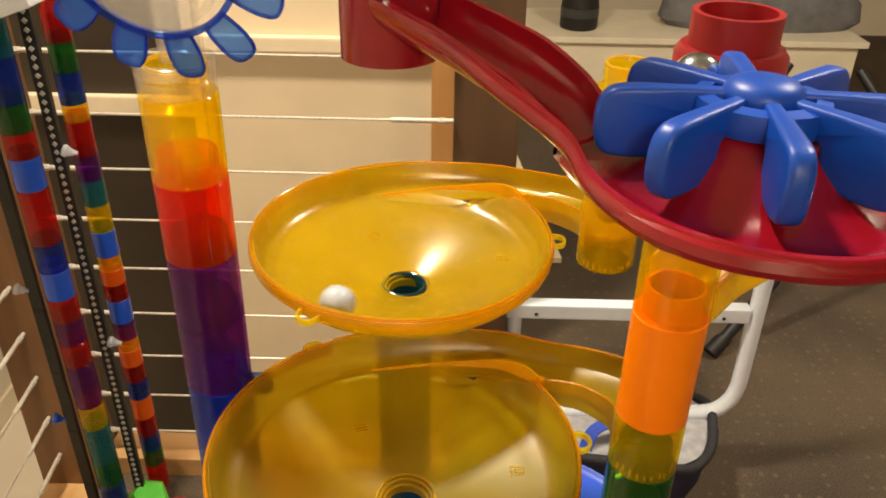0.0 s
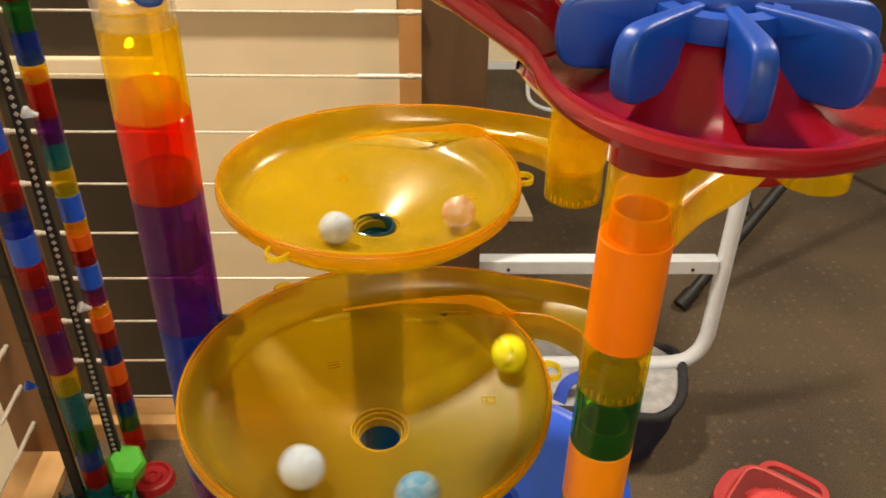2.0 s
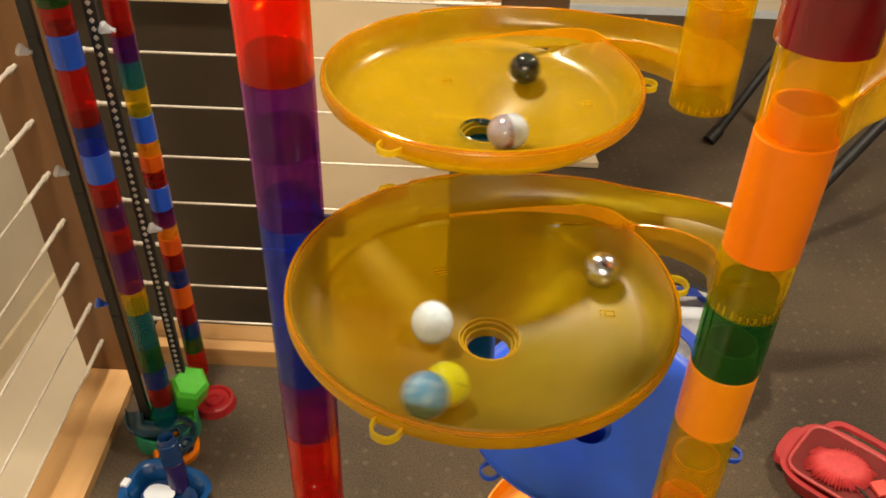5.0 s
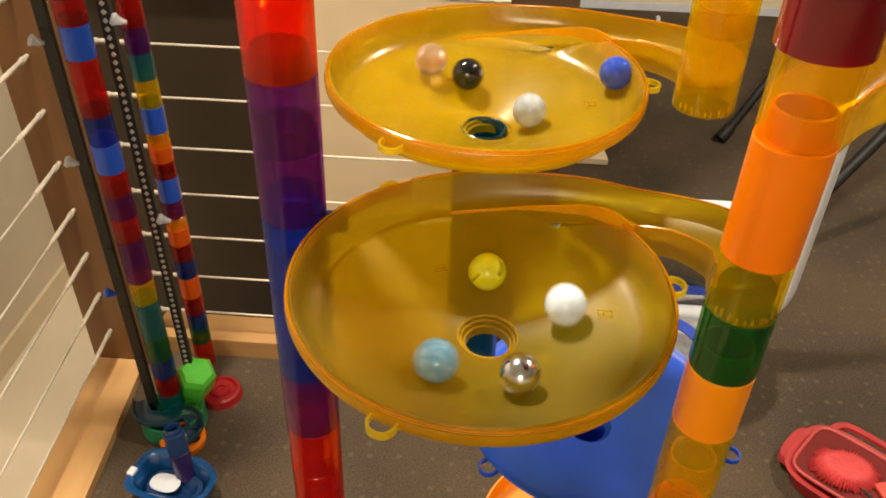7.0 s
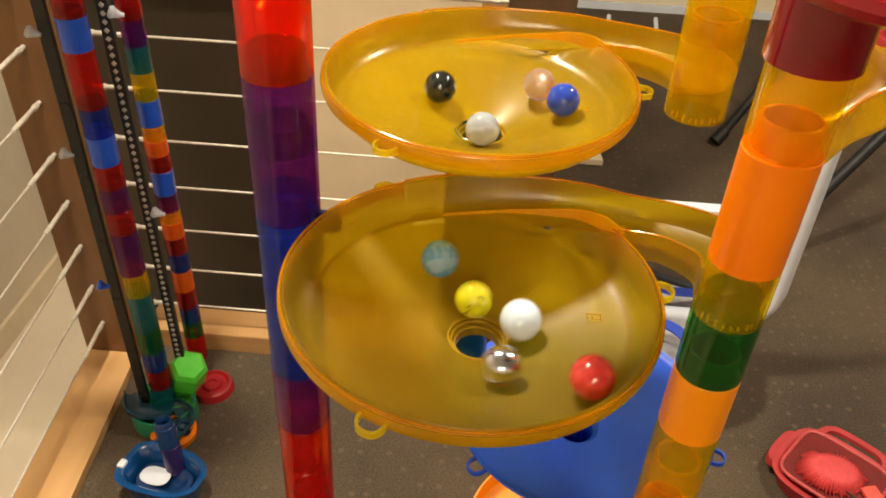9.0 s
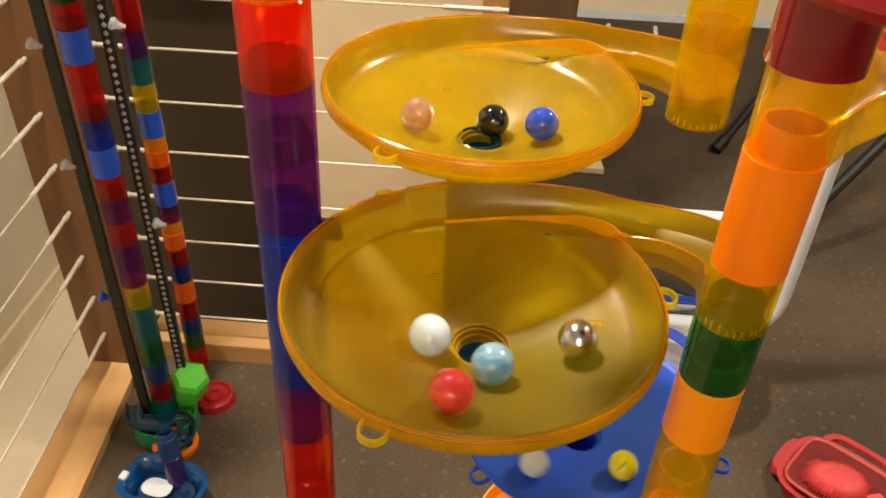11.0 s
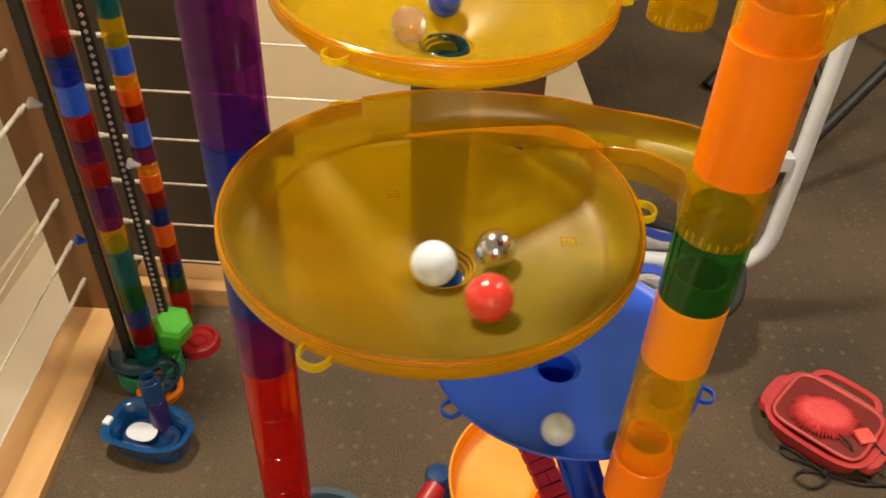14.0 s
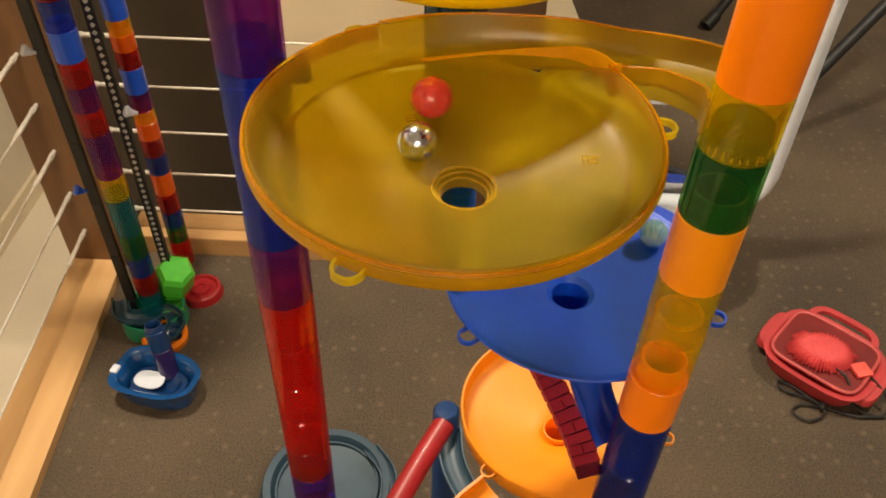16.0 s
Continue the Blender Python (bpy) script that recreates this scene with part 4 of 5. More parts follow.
boat = thing("boat_tray", "dark blue glossy boat-shaped catch tray with a white paper inside", "tray", at=pose(-0.386, 0.893, 0.0, 0, 0, -12))


def oval(a, b, n=40, k=2.6):
    out = []
    for i in range(n):
        t = 2 * math.pi * i / n
        c, s = math.cos(t), math.sin(t)
        out.append((a * math.copysign(abs(c) ** (2 / k), c), b * math.copysign(abs(s) ** (2 / k), s)))
    return out


def stacked(rings, z_list, scales, k=None):
    """Lofts one outline through heights and scales into a vessel."""
    bm = bmesh.new()
    rows = [[bm.verts.new((x * s[0], y * s[1], z)) for x, y in rings] for z, s in zip(z_list, scales)]
    n = len(rings)
    for a, b in zip(rows, rows[1:]):
        for i in range(n):
            bm.faces.new((a[i], a[(i + 1) % n], b[(i + 1) % n], b[i]))
    bm.faces.new(rows[0])
    bm.faces.new(list(reversed(rows[-1])))
    return bm


def vessel(a, b, h, wall, lip=1.06, k=2.6, bow=0.0):
    o = oval(a, b, 48, k)
    if bow:
        o = [(x, y * (1 - bow * max(0.0, x / a) ** 2)) for x, y in o]
    f = lambda d: ((a - d) / a, (b - d) / b)
    return stacked(o, [0.0, h * 0.55, h - 0.004, h, h, h - 0.003, 0.008, 0.006], [f(0.012), f(0.004), f(0.0), f(-0.003 * (lip > 1)), f(wall * 0.6), f(wall), f(wall + 0.008), f(wall + 0.014)])


part("hull", vessel(0.069, 0.046, 0.050, 0.009, 1.06, 4.0, 0.34), solid("glossy_blue_tray", (0.006, 0.062, 0.22), 0.18, 0, 0.2, 25, 0, 0.5), boat)
part("inner_step", vessel(0.044, 0.026, 0.020, 0.008), NAVY, boat, at=pose(0.0, 0.0, 0.007))
part("paper", stacked([(x - 0.018, y) for x, y in oval(0.026, 0.018, 32, 2.4)], [0.0275, 0.0285], [(1, 1), (0.98, 0.98)]), WHITE_METAL, boat, "white paper scrap")
part("white_tip", box((-0.074, -0.018, 0.036), (-0.062, -0.002, 0.054), 0.003), WHITE_METAL, boat, "white corner tip")

# ---- pieces at the foot of the big towers ----
blue_base = thing("round_base_tray", "round sea-blue plastic catch tray on the carpet", "tray", at=pose(-0.083, 0.727, 0.0))
part("tray", lathe([(0.0, 0.010), (0.068, 0.010), (0.078, 0.012), (0.083, 0.026), (0.094, 0.026), (0.097, 0.012), (0.102, 0.0), (0.0, 0.0)], 64, closed=False), SEA, blue_base)
part("ridge", lathe([(0.074, 0.012), (0.074, 0.018), (0.077, 0.018), (0.077, 0.012)], 64), SEA, blue_base)
part("channel", sweep(smooth_path([(0.060, 0.060, 0.030), (0.090, 0.020, 0.028), (0.092, -0.030, 0.026), (0.070, -0.070, 0.024)], 6), channel_section(0.02, 0.004, 0.002)), SEA, blue_base)
red_ramp = thing("red_ramp", "red plastic trough ramp rising to a dark blue elbow", "ramp", at=pose(0.046, 0.549, 0.29))
part("trough", sweep(smooth_path([(-0.004, -0.020, 0.030), (0.020, 0.028, 0.042), (0.046, 0.075, 0.055)], 5), circle(0.0125, 16)), RED_BRIGHT, red_ramp)
part("socket", lathe([(0.0155, -0.28), (0.0155, 0.034), (0.0135, 0.034), (0.0135, -0.28)], 32, pose(-0.006, -0.026, 0)), RED_BRIGHT, red_ramp)
dark_elbow = thing("blue_elbow_ramp", "dark blue plastic elbow and curved ramp", "ramp", at=pose(0.093, 0.634, 0.287))
part("socket", lathe([(0.0150, -0.28), (0.0150, 0.066), (0.012, 0.070), (0.0, 0.071), (0.0, -0.28)], 32), NAVY, dark_elbow)
part("trough", sweep(smooth_path([(0.004, -0.010, 0.050), (0.010, -0.050, 0.042), (0.030, -0.085, 0.034), (0.060, -0.100, 0.026)], 5), channel_section(0.024, 0.004, 0.002)), SEA, dark_elbow)
orange_slide = thing("orange_side_slide", "orange plastic trough under the bowl", "slide", at=pose(0.119, 0.366, 0.628))
part("trough", sweep(smooth_path([(0.012, 0.010, 0.006), (-0.010, -0.012, 0.0), (-0.016, -0.045, -0.010)], 5), channel_section(0.022, 0.004, 0.002)), ORANGE_BOWL, orange_slide)
tower("drain_tube", "dark blue see-through drain tube under the upper amber dish", "tube tower", (A_AT[0], A_AT[1], 0.7835), (A_AT[0], A_AT[1], 0.944),
      [(0.7835, 0.8250, "tube", DRAIN_BLUE, ""), (0.8250, 0.8650, "tube", DRAIN_BLUE, ""), (0.8650, 0.9050, "tube", DRAIN_BLUE, ""), (0.9050, 0.9370, "tube", DRAIN_BLUE, "")], 0.0150, "marble run towers")
bracket = thing("tower_bracket", "dark blue plastic bracket on the tube tower", "bracket", at=pose(0.0225, 0.402, 0.9265))
part("arm", box((-0.008, -0.002, -0.008), (0.010, 0.002, 0.002), 0.001), NAVY, bracket)

# ---- furniture and clutter around ----
rack = thing("white_folding_frame", "white painted square-tube frame of a folding stand", "metal frame", at=pose(0.655, 1.280, 0.0))
leg_path = [Vector((0, 0, 0.66)), Vector((0, 0, 0.24)), *smooth_path([(0, 0, 0.215), (-0.009, 0, 0.180), (-0.034, 0, 0.153), (-0.075, 0, 0.145)], 6), Vector((-0.40, 0, 0.145))]
part("leg_tube", sweep(leg_path, circle(0.0145, 14), up=(0, 1, 0)), WHITE_METAL, rack)
part("cross_bar", box((-0.44, -0.013, 0.362), (-0.014, 0.013, 0.390), 0.003), WHITE_METAL, rack, smooth=False)
part("far_leg", sweep([Vector((-0.425, 0, 0.0)), Vector((-0.425, 0, 0.374))], circle(0.0135, 14), up=(0, 1, 0)), WHITE_METAL, rack)
for x in (-0.388, -0.06):
    part("rivet", lathe([(0.0, 0.0020), (0.003, 0.0012), (0.0034, 0.0), (0.0, 0.0)], 12, pose(x, -0.0132, 0.372, 90), closed=False), BLACK_METAL, rack)
part("foot_bar", box((-0.402, -0.012, 0.0), (-0.376, 0.012, 0.1445), 0.002), WHITE_METAL, rack, smooth=False)

stand = thing("black_folding_stand", "black steel tube folding stand with rubber feet", "stand", at=pose(0, 0, 0))
part("leg", rod([(0.745, 1.655, 0.012), (1.22, 1.978, 0.453)], 0.0145, 12), BLACK_METAL, stand)
part("leg", rod([(0.775, 2.245, 0.012), (1.127, 2.517, 0.453)], 0.0135, 12), BLACK_METAL, stand)
part("leg", rod([(1.06, 2.10, 0.012), (0.915, 2.477, 0.453)], 0.0115, 12), BLACK_METAL, stand)
part("leg", rod([(1.62, 2.05, 0.012), (1.315, 2.463, 0.453)], 0.0135, 12), BLACK_METAL, stand)
for x, y, x2, y2 in ((0.735, 1.648, 0.80, 1.692), (0.765, 2.237, 0.82, 2.28)):
    part("rubber_foot", rod([(x, y, 0.010), ((x + x2) / 2, (y + y2) / 2, 0.035)], 0.019, 12), BLACK, stand)

bag = thing("fabric_basket", "dark fabric storage basket with grey lining and blue handles", "basket", at=pose(0.455, 1.262, 0.0, 0, 0, -14))
o = oval(0.150, 0.125, 48, 3.0)
wob = [1 + 0.035 * math.sin(3 * i * 2 * math.pi / 48 + 1) for i in range(48)]
o = [(x * w, y * w) for (x, y), w in zip(o, wob)]
part("outer_shell", stacked(o, [0.0, 0.07, 0.142, 0.142, 0.10], [(0.82, 0.82), (0.96, 0.96), (1, 1), (0.985, 0.985), (0.97, 0.97)]), solid("navy_fabric", (0.010, 0.012, 0.045), 0.85, 0, 0.3, 40, 0.003), bag, "dark navy fabric outside")
part("lining", stacked([(x * 0.975, y * 0.975) for x, y in o], [0.143, 0.143, 0.08, 0.02], [(1.0, 1.0), (0.97, 0.97), (0.94, 0.93), (0.80, 0.78)]), solid("grey_fabric", (0.32, 0.32, 0.34), 0.9, 0, 0.18, 50, 0.003), bag, "pale grey lining")
part("trim", sweep([Vector((x * 1.005, y * 1.005, 0.144 + 0.008 * math.sin(i * 0.55))) for i, (x, y) in enumerate(o + o[:1])], circle(0.0095, 10)), solid("black_fabric_trim", (0.015, 0.015, 0.02), 0.8, 0, 0.3, 80), bag)
BLUE_WEB = solid("blue_webbing", (0.02, 0.06, 0.45), 0.7, 0, 0.2, 200)
for s, y in ((1, 0.085), (-1, -0.112)):
    part("handle", sweep(smooth_path([(-0.070, y, 0.13), (-0.055, y * 0.75, 0.175), (0.0, y * 0.5, 0.182), (0.055, y * 0.75, 0.172), (0.070, y, 0.13)], 5), [(-0.012, -0.0015), (0.012, -0.0015), (0.012, 0.0015), (-0.012, 0.0015)]), BLUE_WEB, bag)
part("contents", stacked(oval(0.09, 0.07, 30, 2.2), [0.02, 0.07, 0.105, 0.110], [(1.2, 1.2), (1.1, 1.1), (0.6, 0.7), (0.2, 0.3)]), solid("white_cloth", (0.6, 0.6, 0.6), 0.9, 0, 0.2, 30, 0.004), bag)

basket = thing("red_toy_basket", "red plastic basket with a clear lid on the carpet", "basket", at=pose(0.734, 1.018, 0.0, 0, 0, -40.6))
RED_SOFT = solid("coral_red_plastic", (0.42, 0.034, 0.038), 0.55, 0, 0.15, 20)
part("shell", vessel(0.090, 0.080, 0.038, 0.010, 1.06, 3.4), RED_SOFT, basket)
part("lid_panel", stacked(oval(0.074, 0.064, 48, 5.5), [0.041, 0.0425], [(1, 1), (0.99, 0.99)]), clear_plastic("clear_red_lid", (0.42, 0.05, 0.05), 0.62, 0.35, (0.8, 0.3, 0.28), 0.5), basket, "see-through red lid")
rim_o = oval(0.076, 0.066, 48, 5.5)
part("lid_rim", sweep([Vector((x, y, 0.0435)) for x, y in rim_o + rim_o[:1]], circle(0.0030, 8)), solid("pale_red_rim", (0.50, 0.075, 0.075), 0.45), basket)
for s in (-1, 1):
    part("side_tab", stacked([(x + s * 0.086, y) for x, y in oval(0.020, 0.048, 32, 3.0)], [0.020, 0.030, 0.034], [(1, 1), (1, 1), (0.99, 0.95)]), RED_SOFT, basket)
grip = smooth_path([(-0.058, 0.074, 0.036), (-0.050, 0.092, 0.037), (-0.030, 0.101, 0.038), (0.030, 0.101, 0.038), (0.050, 0.092, 0.037), (0.058, 0.074, 0.036)], 5)
part("handle", sweep(grip, [(-0.007, -0.004), (0.007, -0.004), (0.006, 0.003), (-0.006, 0.003)]), RED_SOFT, basket)
spiky = thing("spiky_toy", "coral pink soft spiky toy lying on the red basket", "toy", at=pose(0.7250, 1.0120, 0.0445))
bm = bmesh.new()
rng = random.Random(4)
rings = []
for i in range(96):
    a = 2 * math.pi * i / 96
    r = 0.047 * (1 + 0.10 * math.cos(2 * a)) * (1.0 + (0.20 * rng.random() if i % 2 else -0.10))
    rings.append((r * math.cos(a), r * math.sin(a) * 0.95))
rows = [[bm.verts.new((x * s, y * s, z)) for x, y in rings] for s, z in ((1.0, 0.001), (0.98, 0.007), (0.80, 0.014), (0.5, 0.018), (0.15, 0.019))]
for a, b in zip(rows, rows[1:]):
    for i in range(96):
        bm.faces.new((a[i], a[(i + 1) % 96], b[(i + 1) % 96], b[i]))
bm.faces.new(rows[0])
bm.faces.new(rows[-1])
part("body", bm, solid("coral_pink_rubber", (0.60, 0.060, 0.065), 0.65, 0, 0.1, 120, 0.002), spiky)
tag_block = thing("coral_tag", "small square coral plastic tag on a black cord", "tag", at=pose(0.7800, 0.9760, 0.0445, 0, 0, 14))
part("plate", box((-0.014, -0.014, 0.0), (0.014, 0.014, 0.006), 0.0015), solid("coral_plastic", (0.80, 0.09, 0.07), 0.5), tag_block)
cord = thing("jump_rope", "thin black cord looped on the carpet beside the basket", "cord", at=pose(0.7250, 0.9100, 0.006))
part("strand", rod(smooth_path([(0.045, 0.085, 0.042), (0.010, 0.075, 0.043), (0.025, 0.045, 0.042), (0.038, 0.014, 0.010), (0.085, 0.004, 0.0), (0.092, 0.030, 0.020), (0.060, 0.066, 0.042)], 6), 0.0022, 8), BLACK, cord)
part("strand", rod(smooth_path([(0.090, 0.004, 0.0), (0.040, 0.002, 0.0), (-0.010, 0.016, 0.0), (-0.045, 0.020, 0.0), (-0.062, 0.004, 0.0), (-0.040, -0.012, 0.0), (-0.010, 0.004, 0.001), (-0.025, 0.030, 0.002), (-0.066, 0.048, 0.0), (-0.070, 0.066, 0.0), (-0.050, 0.058, 0.0), (-0.020, 0.026, 0.001)], 6), 0.0022, 8), BLACK, cord)
bead = lathe([(0.0, -0.006), (0.006, -0.003), (0.007, 0.002), (0.004, 0.007), (0.0, 0.007)], 16, pose(-0.012, 0.016, 0.004), closed=False)
part("toggle", bead, BLACK, cord)

# on and around the low cabinet
jar = thing("black_canister", "small black canister on the low cabinet", "canister", at=pose(0.615, 3.46, 0.31))
part("body", lathe([(0.0, 0.0), (0.074, 0.0), (0.078, 0.010), (0.076, 0.10), (0.074, 0.106), (0.074, 0.20), (0.0, 0.20)], 32, closed=False), BLACK, jar)
part("band", lathe([(0.0765, 0.05), (0.0785, 0.05), (0.0785, 0.085), (0.0765, 0.085)], 32), solid("dark_grey_band", (0.05, 0.05, 0.05), 0.4), jar)
cushion = thing("grey_bag", "grey fabric bag lying on the low cabinet", "bag", at=pose(1.38, 3.55, 0.31))
part("body", stacked(oval(0.42, 0.14, 40, 2.4), [0.0, 0.03, 0.10, 0.17, 0.21], [(0.9, 0.9), (1, 1), (0.97, 0.97), (0.8, 0.75), (0.4, 0.3)]), solid("grey_bag_fabric", (0.16, 0.16, 0.17), 0.8, 0, 0.2, 20, 0.004), cushion)
loop = thing("white_cable_loop", "white cable loop on the carpet", "cable", at=pose(0.62, 2.93, 0.006))
part("strand", rod(smooth_path([(-0.10, 0.16, 0.05), (-0.105, 0.05, 0.0), (-0.06, -0.05, 0.0), (0.02, -0.06, 0.0), (0.07, 0.02, 0.0), (0.075, 0.16, 0.05)], 6), 0.008, 8), WHITE_METAL, loop)

# unseen housings around the main lamp and the two added fill lamps
for x, y in ((-0.42, 0.98), (1.4, 1.3), (0.10, -2.2)):
    fitting = thing("ceiling_light", "round white housing around an unseen overhead lamp", "ceiling light", "ceiling lights", pose(x, y, 2.4))
    part("housing", lathe([(0.17, 0.0), (0.18, -0.012), (0.18, -0.030), (0.165, -0.034), (0.165, -0.004)], 48), WHITE_METAL, fitting)

# ---- marbles ----
# orbits: seconds, degrees round the dish's middle, millimetres from it
AW_1 = [(0, -116, 59.6), (0.1, -86, 54.8), (0.2, -50, 49.1), (0.3, -14, 52.8), (0.4, 22, 56.8), (0.5, 56, 61), (0.6, 84, 57.9), (0.7, 116, 56.8), (0.8, 148, 56.9), (0.9, 179, 57.3), (1, 206, 56.3), (1.1, 232, 49), (1.2, 271, 35.6), (1.3, 332, 33.9), (1.4, 381, 45), (1.5, 414, 60), (1.6, 439, 58.3), (1.8, 503, 41.6), (2, 604, 34.3), (2.2, 693, 40.1), (2.4, 774, 44.1), (2.5, 809, 50.1), (2.6, 837, 56.7), (2.8, 884, 48.1), (3, 1003, 15.2), (3.2, 1099, 47.4), (3.4, 1141, 52.7), (3.5, 1167, 47.4), (3.6, 1205, 39.5), (3.8, 1305, 32), (4, 1404, 31.9), (4.2, 1494, 44.5)]
AW_2 = [(4.4, 1555, 52.7), (4.5, 1577, 47.9), (4.6, 1600, 36.8), (6.8, 2356, 18.3), (7, 2516, 22.5), (7.2, 2612, 32.1), (7.4, 2700, 17.2), (7.5, 2827, 10.8), (7.6, 2869, 26.5), (7.8, 2958, 23.9), (8, 3073, 19.5), (8.2, 3236, 21.5), (8.4, 3354, 18.7), (8.5, 3398, 17.3), (8.6, 3529, 4.3), (8.8, 3422, 5.6), (9, 3521, 16.4)]
ORBIT_AW = AW_1 + AW_2
AC_1 = [(0.2, 43, 95), (0.3, 72, 79), (0.4, 112, 70.1), (0.5, 156, 59.3), (0.6, 193, 65.5), (0.7, 230, 62.4), (0.8, 272, 58.7), (0.9, 316, 60.4), (1, 355, 63.8), (1.1, 390, 64.6), (1.2, 434, 58.9), (1.3, 472, 69.1), (1.4, 504, 58), (1.5, 533, 61.8), (1.6, 560, 67.1), (1.8, 615, 54.9), (2, 695, 49.1), (2.2, 768, 62.1), (2.4, 831, 56.7), (2.5, 865, 56.5), (2.6, 895, 56.9), (2.8, 950, 50.2), (3, 1044, 37), (3.2, 1135, 54.5), (3.4, 1184, 52.7), (3.5, 1213, 41.2), (3.6, 1267, 36.8), (3.8, 1373, 32.1), (4, 1448, 42.1), (4.2, 1524, 51.4), (4.4, 1577, 55.5), (4.5, 1605, 46.4)]
AC_2 = [(4.6, 1622, 29.7), (6.8, 2228, 48.7), (7, 2292, 43.3), (7.2, 2365, 31.2), (7.4, 2493, 30.7), (7.5, 2537, 33), (7.6, 2584, 33.4), (7.8, 2660, 32.9), (8, 2804, 19.5), (8.2, 2903, 35.3), (8.4, 2971, 43.3), (8.5, 2996, 42.8), (8.6, 3029, 29.4), (8.8, 3207, 24.4), (9, 3276, 37.1), (9.2, 3350, 48.5), (11.3, 4294, 31), (11.5, 4368, 34.4), (11.7, 4451, 36.7), (11.9, 4531, 22.5), (12, 4647, 12.7), (12.1, 4684, 30.1), (12.3, 4752, 40.1), (12.5, 4826, 24.9), (12.7, 4965, 45.1), (12.9, 5069, 30.7), (13, 5115, 37.3), (13.1, 5155, 39), (13.3, 5191, 23.9), (13.5, 5398, 32.1), (13.9, 5566, 26.6), (14, 5590, 15.5)]
AC_3 = [(14.2, 5778, 26.8)]
ORBIT_AC = AC_1 + AC_2 + AC_3
AK_1 = [(2.8, 27, 101.1), (3, 61, 81.6), (3.2, 138, 71.2), (3.3, 178, 62.8), (3.4, 215, 69.8), (3.5, 246, 61.1), (3.6, 284, 59.6), (3.8, 362, 66.6), (3.9, 393, 64.2), (4, 432, 58.9), (4.2, 497, 72.8), (4.4, 557, 57.7), (4.5, 591, 57.1), (4.6, 621, 42), (6.8, 1478, 42.7), (7, 1549, 29.3), (7.2, 1698, 15.9), (7.4, 1814, 28.3), (7.5, 1861, 33.1), (7.6, 1903, 35.3), (7.8, 1976, 22), (8, 2147, 27.6), (8.2, 2217, 30.7), (8.4, 2332, 21.9), (8.5, 2375, 14.3), (8.6, 2492, 14.5), (8.8, 2573, 30.9), (9, 2661, 26.1), (9.2, 2833, 9), (11.3, 4603, 8.9)]
ORBIT_AK = AK_1
ABL_1 = [(6.8, -49, 51.4), (7, 16, 66.6), (7.2, 93, 57.2), (7.4, 156, 59.2), (7.5, 186, 61), (7.6, 213, 58.5), (7.8, 274, 51.7), (8, 355, 51), (8.2, 422, 60.1), (8.4, 487, 50.8), (8.5, 522, 49.9), (8.6, 555, 47.6), (8.8, 633, 31.2), (9, 726, 41.7), (9.2, 803, 46.6), (11.3, 1526, 32.4), (11.5, 1635, 17), (11.7, 1782, 25.1), (11.9, 1890, 27.5), (12, 1936, 26.3), (12.1, 1989, 18.4), (12.3, 2159, 24.1), (12.5, 2245, 26.7), (12.7, 2408, 22.4), (12.9, 2516, 20.7), (13, 2602, 20.2), (13.1, 2661, 23.1), (13.3, 2931, 14.8), (13.5, 2943, 24), (13.7, 3050, 8.9), (13.9, 3270, 17.7), (14, 3332, 21.4)]
ABL_2 = [(14.2, 3491, 4.4), (14.4, 3627, 19.6), (14.6, 3896, 8.9), (15.2, 3868, 41)]
ORBIT_ABL = ABL_1 + ABL_2
AT_1 = [(14.4, -106, 53.4), (14.5, -60, 51.2), (14.6, -27, 60.8)]
ORBIT_AT = AT_1
BW_1 = [(0.2, -1, 56.1), (0.3, 32, 59.7), (0.4, 64, 65.1), (0.5, 93, 63.4), (0.6, 122, 58.2), (0.7, 157, 56.9), (0.8, 188, 59.4), (0.9, 214, 60.6), (1.2, 305, 40.1), (1.3, 363, 38.6), (1.4, 410, 49.7), (1.5, 439, 62.6), (1.6, 462, 63.9), (1.8, 521, 50.9), (2, 599, 44.6), (2.2, 681, 45), (2.4, 762, 47.6), (2.5, 800, 51.1), (2.6, 833, 54.7), (2.8, 883, 42.5), (3, 1013, 26.2), (3.2, 1097, 42.4), (3.4, 1168, 34.4), (3.5, 1222, 32.9), (3.6, 1270, 41.6), (3.8, 1334, 37.5), (4, 1467, 28.9), (4.2, 1535, 52.5), (4.4, 1585, 37.6), (4.5, 1636, 21.8), (4.6, 1737, 19.6), (6.8, 3137, 23.5)]
BW_2 = [(7, 3249, 35.8), (7.2, 3332, 39.3), (7.4, 3410, 34.7), (7.5, 3454, 28.1), (7.6, 3518, 20.4), (7.8, 3638, 35.2), (8, 3712, 35.7), (8.2, 3816, 22.1), (8.4, 3939, 28.7), (8.5, 3990, 31.7), (8.6, 4037, 33.4), (8.8, 4127, 30.8), (9, 4324, 21.9), (9.2, 4375, 34.8), (11.3, 5389, 16.1), (11.5, 5508, 21.7), (11.7, 5673, 9.1), (11.9, 5809, 21), (12, 5874, 17.5), (12.1, 5948, 14.5), (12.3, 6136, 15.1), (12.5, 6242, 17.9), (12.7, 6433, 18.9), (12.9, 6574, 14.6), (13, 6639, 17.3), (13.1, 6695, 14.3), (13.3, 6915, 25.9), (13.5, 7038, 6.4), (13.7, 7227, 17.1), (13.9, 7369, 13.1), (14, 7487, 6.8), (14.2, 7691, 13.6)]
BW_3 = [(14.4, 7624, 4), (14.5, 7892, 6.6), (14.6, 7882, 6), (14.8, 7877, 8.1), (15, 7867, 9.5), (15.2, 7845, 13.8)]
